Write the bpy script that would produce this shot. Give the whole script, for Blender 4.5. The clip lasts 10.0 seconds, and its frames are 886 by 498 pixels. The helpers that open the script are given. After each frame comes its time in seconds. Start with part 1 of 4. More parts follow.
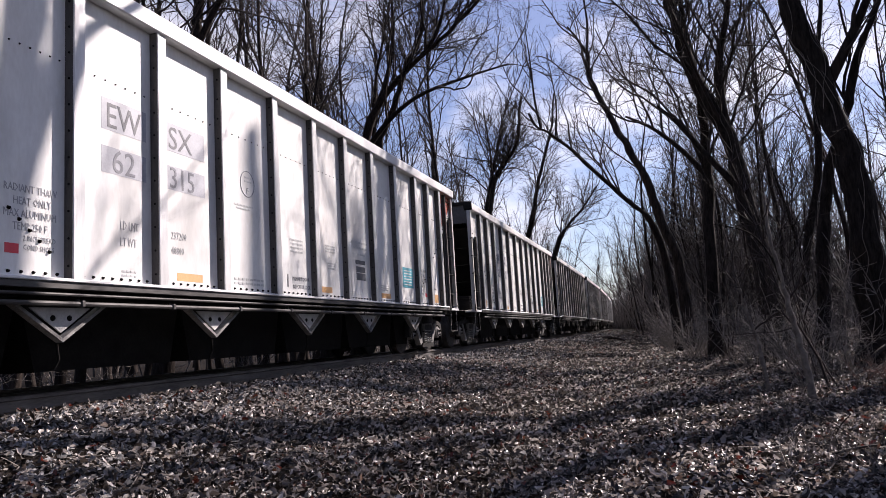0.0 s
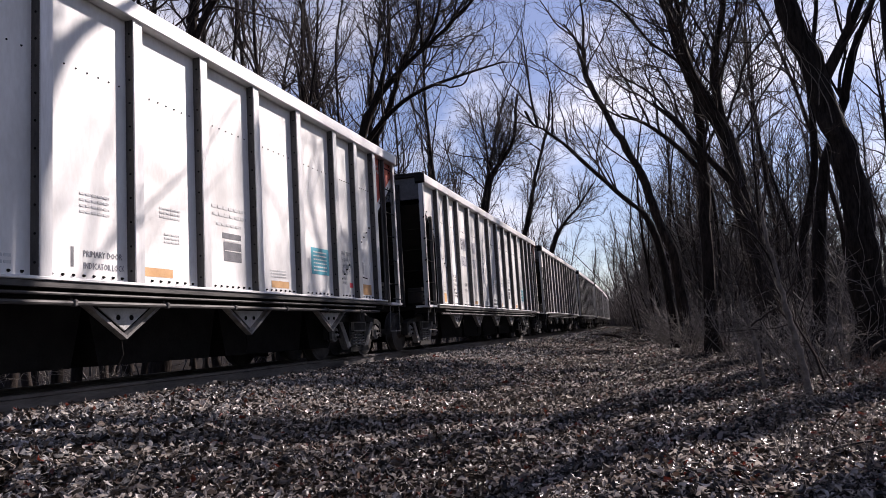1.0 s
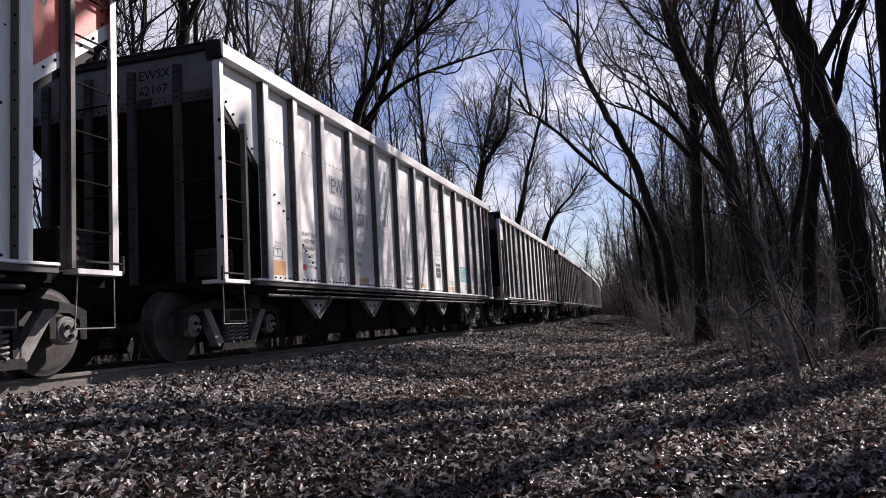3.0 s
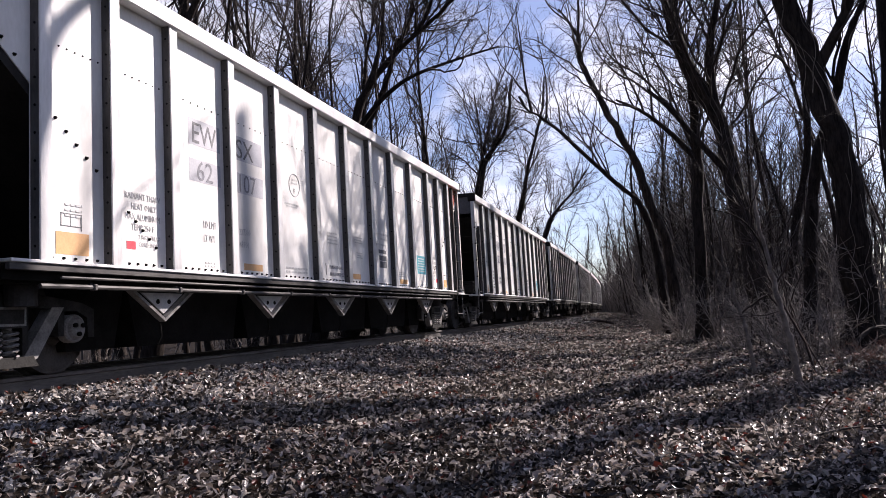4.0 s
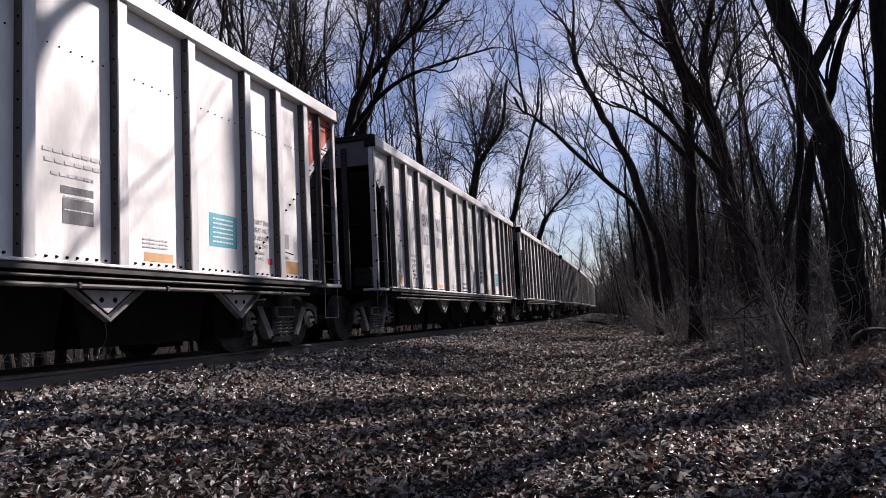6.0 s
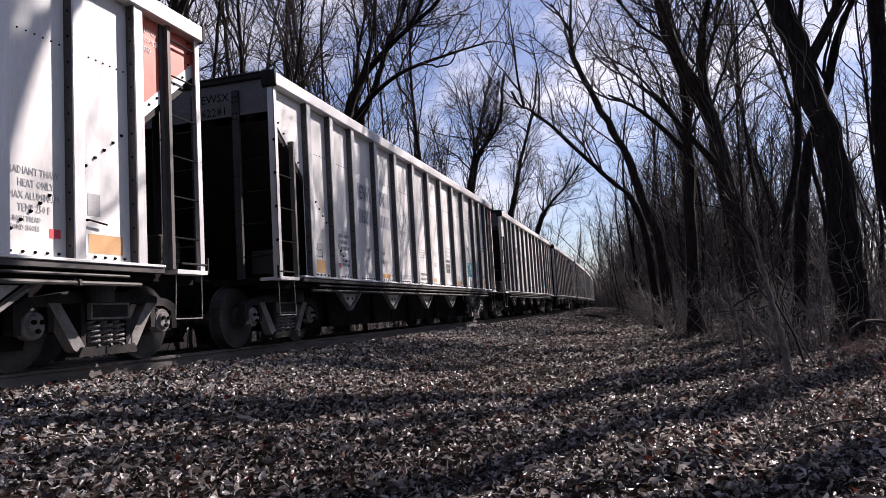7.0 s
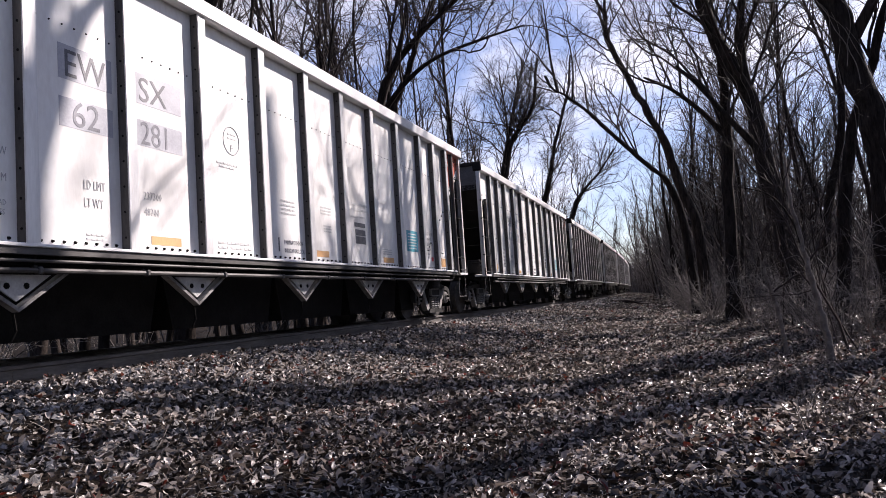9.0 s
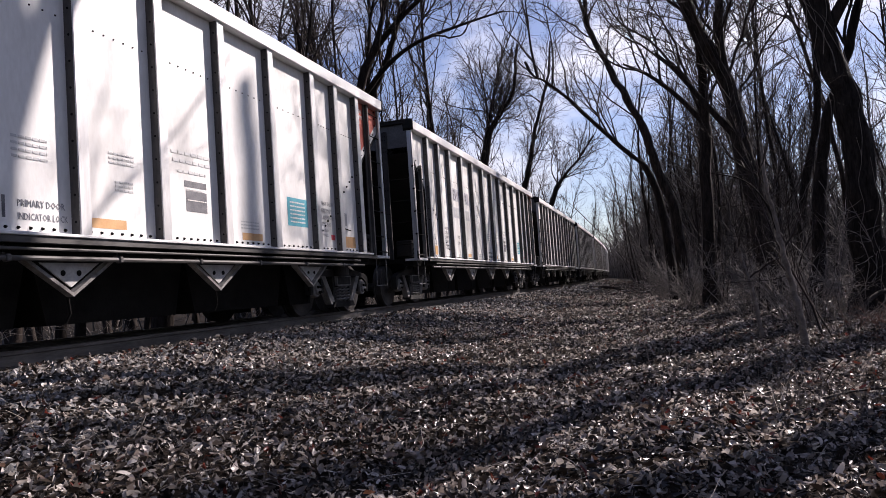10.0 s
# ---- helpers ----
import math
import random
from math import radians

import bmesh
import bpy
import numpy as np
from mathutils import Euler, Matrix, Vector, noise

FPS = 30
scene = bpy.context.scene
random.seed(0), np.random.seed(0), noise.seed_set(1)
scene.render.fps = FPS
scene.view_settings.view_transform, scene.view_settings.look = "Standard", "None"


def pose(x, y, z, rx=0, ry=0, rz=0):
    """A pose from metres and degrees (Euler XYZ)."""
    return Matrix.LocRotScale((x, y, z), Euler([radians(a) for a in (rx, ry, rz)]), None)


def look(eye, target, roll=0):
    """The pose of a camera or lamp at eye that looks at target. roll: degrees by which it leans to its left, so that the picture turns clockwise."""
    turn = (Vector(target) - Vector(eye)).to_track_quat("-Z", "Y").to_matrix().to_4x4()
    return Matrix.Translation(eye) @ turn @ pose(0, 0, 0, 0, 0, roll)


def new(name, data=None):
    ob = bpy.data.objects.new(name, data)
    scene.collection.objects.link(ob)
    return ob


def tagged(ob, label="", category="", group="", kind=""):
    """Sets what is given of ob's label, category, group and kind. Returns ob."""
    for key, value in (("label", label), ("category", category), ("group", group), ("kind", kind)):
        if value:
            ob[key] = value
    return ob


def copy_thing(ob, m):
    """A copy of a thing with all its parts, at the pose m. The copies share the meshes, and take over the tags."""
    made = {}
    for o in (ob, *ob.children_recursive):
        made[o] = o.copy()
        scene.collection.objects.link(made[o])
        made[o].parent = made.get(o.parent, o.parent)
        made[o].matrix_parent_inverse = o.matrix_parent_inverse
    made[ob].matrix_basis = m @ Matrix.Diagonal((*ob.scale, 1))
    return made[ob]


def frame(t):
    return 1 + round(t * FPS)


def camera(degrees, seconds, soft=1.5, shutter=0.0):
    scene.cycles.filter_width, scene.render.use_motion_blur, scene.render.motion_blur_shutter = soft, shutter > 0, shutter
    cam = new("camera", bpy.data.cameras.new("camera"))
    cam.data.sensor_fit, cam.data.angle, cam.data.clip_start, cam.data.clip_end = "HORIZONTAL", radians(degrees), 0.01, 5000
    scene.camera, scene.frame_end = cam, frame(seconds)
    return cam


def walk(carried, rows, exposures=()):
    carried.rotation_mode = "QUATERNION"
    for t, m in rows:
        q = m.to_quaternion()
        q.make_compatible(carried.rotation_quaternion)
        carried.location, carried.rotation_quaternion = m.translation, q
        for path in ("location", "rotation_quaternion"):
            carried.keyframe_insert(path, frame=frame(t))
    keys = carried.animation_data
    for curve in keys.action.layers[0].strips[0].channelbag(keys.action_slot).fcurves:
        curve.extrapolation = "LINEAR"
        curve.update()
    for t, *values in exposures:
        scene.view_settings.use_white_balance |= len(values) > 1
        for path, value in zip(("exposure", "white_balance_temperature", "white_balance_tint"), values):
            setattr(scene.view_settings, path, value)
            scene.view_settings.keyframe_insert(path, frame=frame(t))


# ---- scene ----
cam = camera(63.0, 10.0, soft=0.85, shutter=0.0)
EYE = (6.505, 0.0, 0.361)
# seconds, yaw, pitch, roll
PATH = [(0, 17.97, 6.89, 3.33), (0.5, 17.96, 6.96, 3.44), (1, 17.73, 6.7, 3.53), (1.5, 17.57, 6.45, 3.6), (2, 17.52, 6.11, 3.55),
        (2.5, 17.1, 5.84, 3.18), (4, 17.16, 5.51, 3.27), (4.5, 17.05, 5.72, 3.32), (5, 16.99, 5.64, 3.11), (5.5, 16.74, 5.64, 2.89),
        (7, 16.57, 5.09, 3.39), (7.5, 17.04, 5.06, 3.33), (8, 17.45, 4.81, 3.55), (8.5, 18.5, 3.96, 3.8), (9, 19.31, 4.21, 3.72),
        (9.5, 16.91, 4.34, 3.87), (10, 17.74, 3.03, 3.88)]
walk(cam, [(t, pose(*EYE, 90 + p, r, w)) for t, w, p, r in PATH], exposures=[(t, 1.3 + e, 6480, 21) for t, e in
     ((0, -0.2), (1, -0.33), (1.5, -0.35), (2.5, -0.45), (4, -0.05), (4.5, -0.2), (5.5, -0.5), (7, -0.3), (7.5, 0.05), (8, 0.18), (8.5, 0.15), (9, -0.05), (9.5, -0.3), (10, -0.3))])

# ---- sky, sun ----
SUN_WAY = Vector((0.58, 0.815, 0.0)).normalized()
SUN_HIGH = radians(36)


def sky():
    world = bpy.data.worlds.new("sky")
    scene.world = world
    world.use_nodes = True
    n, l = world.node_tree.nodes, world.node_tree.links
    n.clear()
    out, bg, tex = n.new("ShaderNodeOutputWorld"), n.new("ShaderNodeBackground"), n.new("ShaderNodeTexSky")
    tex.sky_type, tex.sun_disc = "NISHITA", False
    tex.sun_elevation, tex.sun_rotation = SUN_HIGH, math.atan2(SUN_WAY.x, SUN_WAY.y)
    tex.air_density, tex.dust_density, tex.ozone_density = 1.0, 0.4, 2.5
    # thin broken cloud all round the sky
    co, mp, no, ra, mix = (n.new("ShaderNodeTexCoord"), n.new("ShaderNodeMapping"), n.new("ShaderNodeTexNoise"),
                           n.new("ShaderNodeValToRGB"), n.new("ShaderNodeMix"))
    mp.inputs["Scale"].default_value = (1.0, 1.0, 2.2)
    no.inputs["Scale"].default_value, no.inputs["Detail"].default_value, no.inputs["Roughness"].default_value = 2.6, 7, 0.58
    ra.color_ramp.elements[0].position, ra.color_ramp.elements[1].position = 0.45, 0.64
    ra.color_ramp.elements[0].color = (0.12, 0.12, 0.12, 1)
    mix.data_type = "RGBA"
    # cloud is brightest towards the sun
    dot, near, glow = n.new("ShaderNodeVectorMath"), n.new("ShaderNodeMapRange"), n.new("ShaderNodeMix")
    dot.operation = "DOT_PRODUCT"
    dot.inputs[1].default_value = (SUN_WAY * math.cos(SUN_HIGH) + Vector((0, 0, math.sin(SUN_HIGH))))
    near.inputs["From Min"].default_value, near.inputs["From Max"].default_value = -0.35, 0.75
    glow.data_type = "RGBA"
    glow.inputs[6].default_value, glow.inputs[7].default_value = (2.6, 2.8, 3.3, 1), (18.5, 19.0, 20.2, 1)
    l.new(co.outputs["Generated"], dot.inputs[0]), l.new(dot.outputs["Value"], near.inputs["Value"])
    l.new(near.outputs["Result"], glow.inputs[0]), l.new(glow.outputs[2], mix.inputs[7])
    l.new(co.outputs["Generated"], mp.inputs["Vector"]), l.new(mp.outputs["Vector"], no.inputs["Vector"])
    # the layer looks thicker towards the horizon and breaks up overhead
    sep, thin, thick = n.new("ShaderNodeSeparateXYZ"), n.new("ShaderNodeMapRange"), n.new("ShaderNodeMath")
    thin.inputs["From Max"].default_value = 0.8
    thin.inputs["To Min"].default_value, thin.inputs["To Max"].default_value = 0.055, -0.16
    thick.operation = "ADD"
    l.new(co.outputs["Generated"], sep.inputs[0]), l.new(sep.outputs["Z"], thin.inputs["Value"])
    l.new(no.outputs["Fac"], thick.inputs[0]), l.new(thin.outputs["Result"], thick.inputs[1])
    l.new(thick.outputs[0], ra.inputs["Fac"]), l.new(ra.outputs["Color"], mix.inputs[0])
    hs = n.new("ShaderNodeHueSaturation")
    hs.inputs["Hue"].default_value, hs.inputs["Saturation"].default_value = 0.512, 1.1
    hs.inputs["Value"].default_value = 1.8
    l.new(tex.outputs["Color"], hs.inputs["Color"]), l.new(hs.outputs["Color"], mix.inputs[6]), l.new(mix.outputs[2], bg.inputs["Color"])
    bg.inputs["Strength"].default_value = 0.031
    l.new(bg.outputs["Background"], out.inputs["Surface"])
    lamp = bpy.data.lights.new("sun", "SUN")
    lamp.energy, lamp.angle, lamp.color = 5.0, radians(0.5), (1.0, 0.94, 0.86)
    ob = new("sun", lamp)
    ob.matrix_basis = look(SUN_WAY * 30 + Vector((0, 0, 30 * math.tan(SUN_HIGH))), (0, 0, 0))


sky()


# ---- materials ----
def mat(name, a, b, scale=6.0, rough=0.7, metal=0.0, bump=0.2, fine=60.0, stretch=(1, 1, 1), island=0.0, each=0.0, spec=0.5, stain=None):
    """Two colours mixed by coarse and fine noise, with grain in the relief; island and each vary the brightness by piece."""
    m = bpy.data.materials.new(name)
    m.use_nodes = True
    n, l = m.node_tree.nodes, m.node_tree.links
    bs = n["Principled BSDF"]
    co, mp = n.new("ShaderNodeTexCoord"), n.new("ShaderNodeMapping")
    mp.inputs["Scale"].default_value = stretch
    l.new(co.outputs["Object"], mp.inputs["Vector"])
    n1, n2 = n.new("ShaderNodeTexNoise"), n.new("ShaderNodeTexNoise")
    n1.inputs["Scale"].default_value, n1.inputs["Detail"].default_value, n1.inputs["Roughness"].default_value = scale, 6, 0.62
    n2.inputs["Scale"].default_value, n2.inputs["Detail"].default_value = fine, 3
    l.new(mp.outputs["Vector"], n1.inputs["Vector"]), l.new(mp.outputs["Vector"], n2.inputs["Vector"])
    add = n.new("ShaderNodeMath")
    add.operation = "MULTIPLY_ADD"
    l.new(n2.outputs["Fac"], add.inputs[0])
    add.inputs[1].default_value = 0.45
    l.new(n1.outputs["Fac"], add.inputs[2])
    ra = n.new("ShaderNodeValToRGB")
    ra.color_ramp.elements[0].position, ra.color_ramp.elements[1].position = 0.5, 0.92
    ra.color_ramp.elements[0].color, ra.color_ramp.elements[1].color = (*a, 1), (*b, 1)
    l.new(add.outputs[0], ra.inputs["Fac"])
    colour = ra.outputs["Color"]
    if stain:
        n3, r3, mx = n.new("ShaderNodeTexNoise"), n.new("ShaderNodeValToRGB"), n.new("ShaderNodeMix")
        n3.inputs["Scale"].default_value, n3.inputs["Detail"].default_value = stain[1], 5
        m3 = n.new("ShaderNodeMapping")
        m3.inputs["Scale"].default_value = stain[2]
        l.new(co.outputs["Object"], m3.inputs["Vector"]), l.new(m3.outputs["Vector"], n3.inputs["Vector"])
        r3.color_ramp.elements[0].position, r3.color_ramp.elements[1].position = stain[3], stain[3] + 0.25
        mx.data_type = "RGBA"
        l.new(n3.outputs["Fac"], r3.inputs["Fac"]), l.new(r3.outputs["Color"], mx.inputs[0])
        l.new(colour, mx.inputs[6])
        mx.inputs[7].default_value = (*stain[0], 1)
        colour = mx.outputs[2]
    if island or each:
        src = n.new("ShaderNodeNewGeometry").outputs["Random Per Island"] if island else n.new("ShaderNodeObjectInfo").outputs["Random"]
        hs, mr = n.new("ShaderNodeHueSaturation"), n.new("ShaderNodeMapRange")
        k = island or each
        mr.inputs["To Min"].default_value, mr.inputs["To Max"].default_value = 1 - k, 1 + k
        l.new(src, mr.inputs["Value"]), l.new(mr.outputs["Result"], hs.inputs["Value"]), l.new(colour, hs.inputs["Color"])
        colour = hs.outputs["Color"]
    l.new(colour, bs.inputs["Base Color"])
    bs.inputs["Roughness"].default_value, bs.inputs["Metallic"].default_value = rough, metal
    bs.inputs["Specular IOR Level"].default_value = spec
    bp = n.new("ShaderNodeBump")
    bp.inputs["Strength"].default_value, bp.inputs["Distance"].default_value = bump, 0.02
    l.new(add.outputs[0], bp.inputs["Height"]), l.new(bp.outputs["Normal"], bs.inputs["Normal"])
    return m


def leaf_mat():
    """Fallen leaves: each one its own dull brown, tan or grey, a few russet."""
    m = bpy.data.materials.new("fallen_leaves")
    m.use_nodes = True
    n, l = m.node_tree.nodes, m.node_tree.links
    bs = n["Principled BSDF"]
    ra = n.new("ShaderNodeValToRGB")
    el = ra.color_ramp.elements
    el[0].position, el[0].color = 0.0, (0.011, 0.008, 0.007, 1)
    el[1].position, el[1].color = 0.985, (0.16, 0.03, 0.018, 1)
    for p, c in ((0.32, (0.02, 0.0145, 0.012)), (0.5, (0.12, 0.095, 0.08)), (0.68, (0.4, 0.34, 0.305)), (0.94, (0.82, 0.75, 0.69)), (0.965, (0.2, 0.1, 0.06))):
        e = el.new(p)
        e.color = (*c, 1)
    l.new(n.new("ShaderNodeNewGeometry").outputs["Random Per Island"], ra.inputs["Fac"])
    no, mx = n.new("ShaderNodeTexNoise"), n.new("ShaderNodeMix")
    no.inputs["Scale"].default_value, no.inputs["Detail"].default_value = 90, 4
    mx.data_type, mx.blend_type = "RGBA", "MULTIPLY"
    mx.inputs[0].default_value = 0.6
    l.new(ra.outputs["Color"], mx.inputs[6]), l.new(no.outputs["Fac"], mx.inputs[7]), l.new(mx.outputs[2], bs.inputs["Base Color"])
    bs.inputs["Roughness"].default_value = 0.36
    bs.inputs["Specular IOR Level"].default_value = 0.5
    # thin dry blades let some of the sun through
    through_light, both = n.new("ShaderNodeBsdfTranslucent"), n.new("ShaderNodeMixShader")
    both.inputs[0].default_value = 0.3
    l.new(mx.outputs[2], through_light.inputs["Color"])
    l.new(bs.outputs[0], both.inputs[1]), l.new(through_light.outputs[0], both.inputs[2])
    l.new(both.outputs[0], n["Material Output"].inputs["Surface"])
    return m


M_WHITE = mat("weathered_white_aluminium", (0.62, 0.6, 0.57), (0.78, 0.77, 0.75), 1.3, 0.5, 0.0, 0.08, 30, (0.6, 1.0, 0.35), stain=((0.34, 0.33, 0.32), 0.9, (0.5, 1.1, 0.5), 0.55))
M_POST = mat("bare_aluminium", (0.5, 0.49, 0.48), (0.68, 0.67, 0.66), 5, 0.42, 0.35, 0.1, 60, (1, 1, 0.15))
M_CHORD = mat("aluminium_chord", (0.6, 0.59, 0.58), (0.76, 0.75, 0.74), 4, 0.45, 0.15, 0.08, 60, (1, 0.2, 1))
# End posts turned from the sun: their shade is put into this grey.
M_GREY = mat("shaded_grey_end_steel", (0.025, 0.023, 0.023), (0.06, 0.056, 0.056), 2.5, 0.6, 0.1, 0.12, 40, spec=0.2)
# Near-black: shade below the wagons is put in; bolts and rungs share it.
M_BLACK = mat("near_black_steel", (0.004, 0.0035, 0.0035), (0.012, 0.011, 0.01), 5, 0.85, 0.0, 0.3, 50, spec=0.08)
# Shade at the wagon ends is put into this near-black.
M_SLOPE = mat("shaded_slope_sheet", (0.009, 0.008, 0.008), (0.028, 0.025, 0.024), 3, 0.7, 0.1, 0.2, 40, spec=0.2)
# Upper end sheet: grey lowered to hold the shade of the end.
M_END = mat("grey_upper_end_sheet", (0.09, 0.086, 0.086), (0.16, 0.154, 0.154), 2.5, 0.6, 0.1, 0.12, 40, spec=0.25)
# Grimy web, darkened further to carry the shade beside the bright flange.
M_WEB = mat("shaded_grimy_web", (0.035, 0.031, 0.029), (0.1, 0.092, 0.088), 4, 0.65, 0.05, 0.15, 50, (1, 1, 0.3))
M_MARK = mat("dark_grey_lettering", (0.1, 0.1, 0.12), (0.2, 0.2, 0.22), 8, 0.6, 0, 0.05, 80)
M_RED = mat("faded_red_paint", (0.5, 0.085, 0.05), (0.62, 0.15, 0.1), 3, 0.5, 0, 0.08, 40)
M_ORANGE = mat("orange_decal", (0.5, 0.27, 0.11), (0.6, 0.36, 0.17), 5, 0.5, 0, 0.05, 60)
M_TEAL = mat("teal_decal", (0.05, 0.3, 0.38), (0.09, 0.38, 0.46), 5, 0.5, 0, 0.05, 60)
M_SCARLET = mat("scarlet_decal", (0.62, 0.04, 0.06), (0.7, 0.08, 0.1), 5, 0.5, 0, 0.05, 60)
M_PATCH = mat("grey_paint_patch", (0.3, 0.3, 0.33), (0.42, 0.42, 0.45), 4, 0.5, 0, 0.05, 50)
M_INK = mat("worn_black_lettering", (0.05, 0.05, 0.06), (0.14, 0.14, 0.15), 8, 0.6, 0, 0.05, 80)
M_FAINT = mat("faded_grey_lettering", (0.26, 0.26, 0.27), (0.42, 0.42, 0.42), 8, 0.6, 0, 0.05, 80)
M_PRINT = mat("washed_out_lettering", (0.4, 0.4, 0.4), (0.56, 0.56, 0.55), 8, 0.6, 0, 0.05, 80)
M_PALE = mat("pale_lettering", (0.6, 0.58, 0.55), (0.75, 0.72, 0.7), 8, 0.6, 0, 0.05, 80)
# Truck steel: the shade under the wagon is put into this dark colour.
M_TRUCK = mat("shaded_cast_steel", (0.008, 0.0075, 0.007), (0.035, 0.033, 0.031), 6, 0.7, 0.2, 0.3, 50, spec=0.2)
M_WHEEL = mat("brown_wheel_steel", (0.016, 0.0145, 0.0135), (0.07, 0.064, 0.06), 4, 0.65, 0.0, 0.2, 50, spec=0.2)
M_GUSSET = mat("galvanised_gusset", (0.3, 0.29, 0.285), (0.5, 0.49, 0.475), 6, 0.5, 0.1, 0.15, 50)
M_RAIL = mat("rusty_rail_steel", (0.05, 0.044, 0.041), (0.15, 0.137, 0.128), 8, 0.6, 0.4, 0.25, 60, (1, 0.2, 1))
M_TIE = mat("creosoted_timber", (0.03, 0.024, 0.02), (0.09, 0.07, 0.06), 5, 0.85, 0, 0.4, 50, (0.2, 1, 1), spec=0.1)
M_SOIL = mat("leaf_mould_soil", (0.007, 0.005, 0.004), (0.02, 0.016, 0.013), 3, 0.95, 0, 0.8, 40, spec=0.04)
M_STONE = mat("grey_ballast_stone", (0.035, 0.034, 0.034), (0.24, 0.232, 0.228), 20, 0.8, 0, 0.3, 90, island=0.6, spec=0.25)
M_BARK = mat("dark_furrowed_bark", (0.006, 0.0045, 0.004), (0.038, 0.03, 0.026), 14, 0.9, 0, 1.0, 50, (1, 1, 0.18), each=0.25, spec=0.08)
M_TWIG = mat("grey_brown_twig", (0.016, 0.012, 0.011), (0.05, 0.04, 0.036), 6, 0.85, 0, 0.3, 60, each=0.2, spec=0.12)
M_STEM = mat("pale_dry_stem", (0.04, 0.034, 0.03), (0.34, 0.3, 0.265), 9, 0.8, 0, 0.3, 60, island=0.6, spec=0.3)
M_VINE = mat("dry_vine", (0.06, 0.05, 0.042), (0.22, 0.19, 0.165), 9, 0.8, 0, 0.3, 60, spec=0.2)
M_BRAMBLE = mat("russet_bramble", (0.07, 0.03, 0.022), (0.24, 0.12, 0.085), 9, 0.7, 0, 0.2, 60, island=0.5, spec=0.3)
M_STRAW = mat("dry_grass", (0.07, 0.053, 0.042), (0.2, 0.165, 0.135), 9, 0.8, 0, 0.2, 60, island=0.5)
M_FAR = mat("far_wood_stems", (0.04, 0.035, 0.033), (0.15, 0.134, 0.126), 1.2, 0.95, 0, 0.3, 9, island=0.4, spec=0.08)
# Dusty steel made lighter, for parts that should look sunlit.
M_LIT = mat("lit_dusty_casting", (0.1, 0.095, 0.09), (0.26, 0.25, 0.24), 7, 0.75, 0.0, 0.3, 60, spec=0.2)
M_SILL = mat("dark_grey_sill_steel", (0.03, 0.027, 0.026), (0.1, 0.094, 0.09), 4, 0.6, 0.1, 0.15, 50, (1, 0.2, 1), spec=0.25)
M_LEAF = leaf_mat()


# ---- mesh helpers ----
def mesh_of(name, verts, faces, material, smooth=False):
    me = bpy.data.meshes.new(name)
    me.from_pydata(verts, [], faces)
    me.materials.append(material)
    if smooth:
        me.polygons.foreach_set("use_smooth", [True] * len(me.polygons))
    me.update()
    return me


def child(name, data, parent, label=""):
    ob = new(name, data)
    ob.parent = parent
    return tagged(ob, label)


def box(bm, x0, x1, y0, y1, z0, z1, m=None, bevel=0.0):
    c = bmesh.ops.create_cube(bm, size=1)
    fit = Matrix.Translation(((x0 + x1) / 2, (y0 + y1) / 2, (z0 + z1) / 2)) @ Matrix.Diagonal((x1 - x0, y1 - y0, z1 - z0, 1))
    bmesh.ops.transform(bm, matrix=(m or Matrix()) @ fit, verts=c["verts"])
    if bevel:
        edges = list({e for v in c["verts"] for e in v.link_edges})
        bmesh.ops.bevel(bm, geom=edges, offset=bevel, segments=1, affect="EDGES")


def rod(bm, a, b, r, sides=8, r2=None):
    a, b = Vector(a), Vector(b)
    turn = (b - a).to_track_quat("Z", "Y").to_matrix().to_4x4()
    bmesh.ops.create_cone(bm, cap_ends=True, segments=sides, radius1=r, radius2=r if r2 is None else r2, depth=(b - a).length,
                          matrix=Matrix.Translation((a + b) / 2) @ turn)


def prism(bm, outline, axis, lo, hi):
    """A closed outline pushed from lo to hi along axis 0, 1 or 2; the outline has the other two coordinates in order."""
    def at(q, h):
        q = list(q)
        q.insert(axis, h)
        return q
    low, high = [bm.verts.new(at(q, lo)) for q in outline], [bm.verts.new(at(q, hi)) for q in outline]
    n = len(outline)
    bm.faces.new(low), bm.faces.new(high[::-1])
    for i in range(n):
        bm.faces.new((low[i], low[(i + 1) % n], high[(i + 1) % n], high[i]))


def part(name, bm, material, parent, label="", smooth=False):
    bmesh.ops.recalc_face_normals(bm, faces=bm.faces[:])
    me = bpy.data.meshes.new(name)
    bm.to_mesh(me)
    bm.free()
    me.materials.append(material)
    if smooth:
        me.shade_smooth()
    return child(name, me, parent, label)


def made(fill, *args, **kw):
    bm = bmesh.new()
    fill(bm, *args, **kw)
    return bm


def writing(body, size, material, parent, y, z, x=1.5285, wide=1.0, label="", end=False):
    """Letters 2 mm thick on a wagon's side, or on its end sheet; y, z is the lower left corner."""
    cu = bpy.data.curves.new("lettering", "FONT")
    cu.body, cu.size, cu.extrude, cu.resolution_u = body, size, 0.001, 3 if size > 0.2 else 1
    tmp = new("lettering", cu)
    bpy.context.view_layer.update()
    me = bpy.data.meshes.new_from_object(tmp.evaluated_get(bpy.context.evaluated_depsgraph_get()))
    bpy.data.objects.remove(tmp)
    for v in me.vertices:
        a, b, c = v.co
        v.co = (y + a * wide, -x - c, z + b) if end else (x + c, y + a * wide, z + b)
    me.materials.clear()
    me.materials.append(material)
    return child("lettering", me, parent, label)


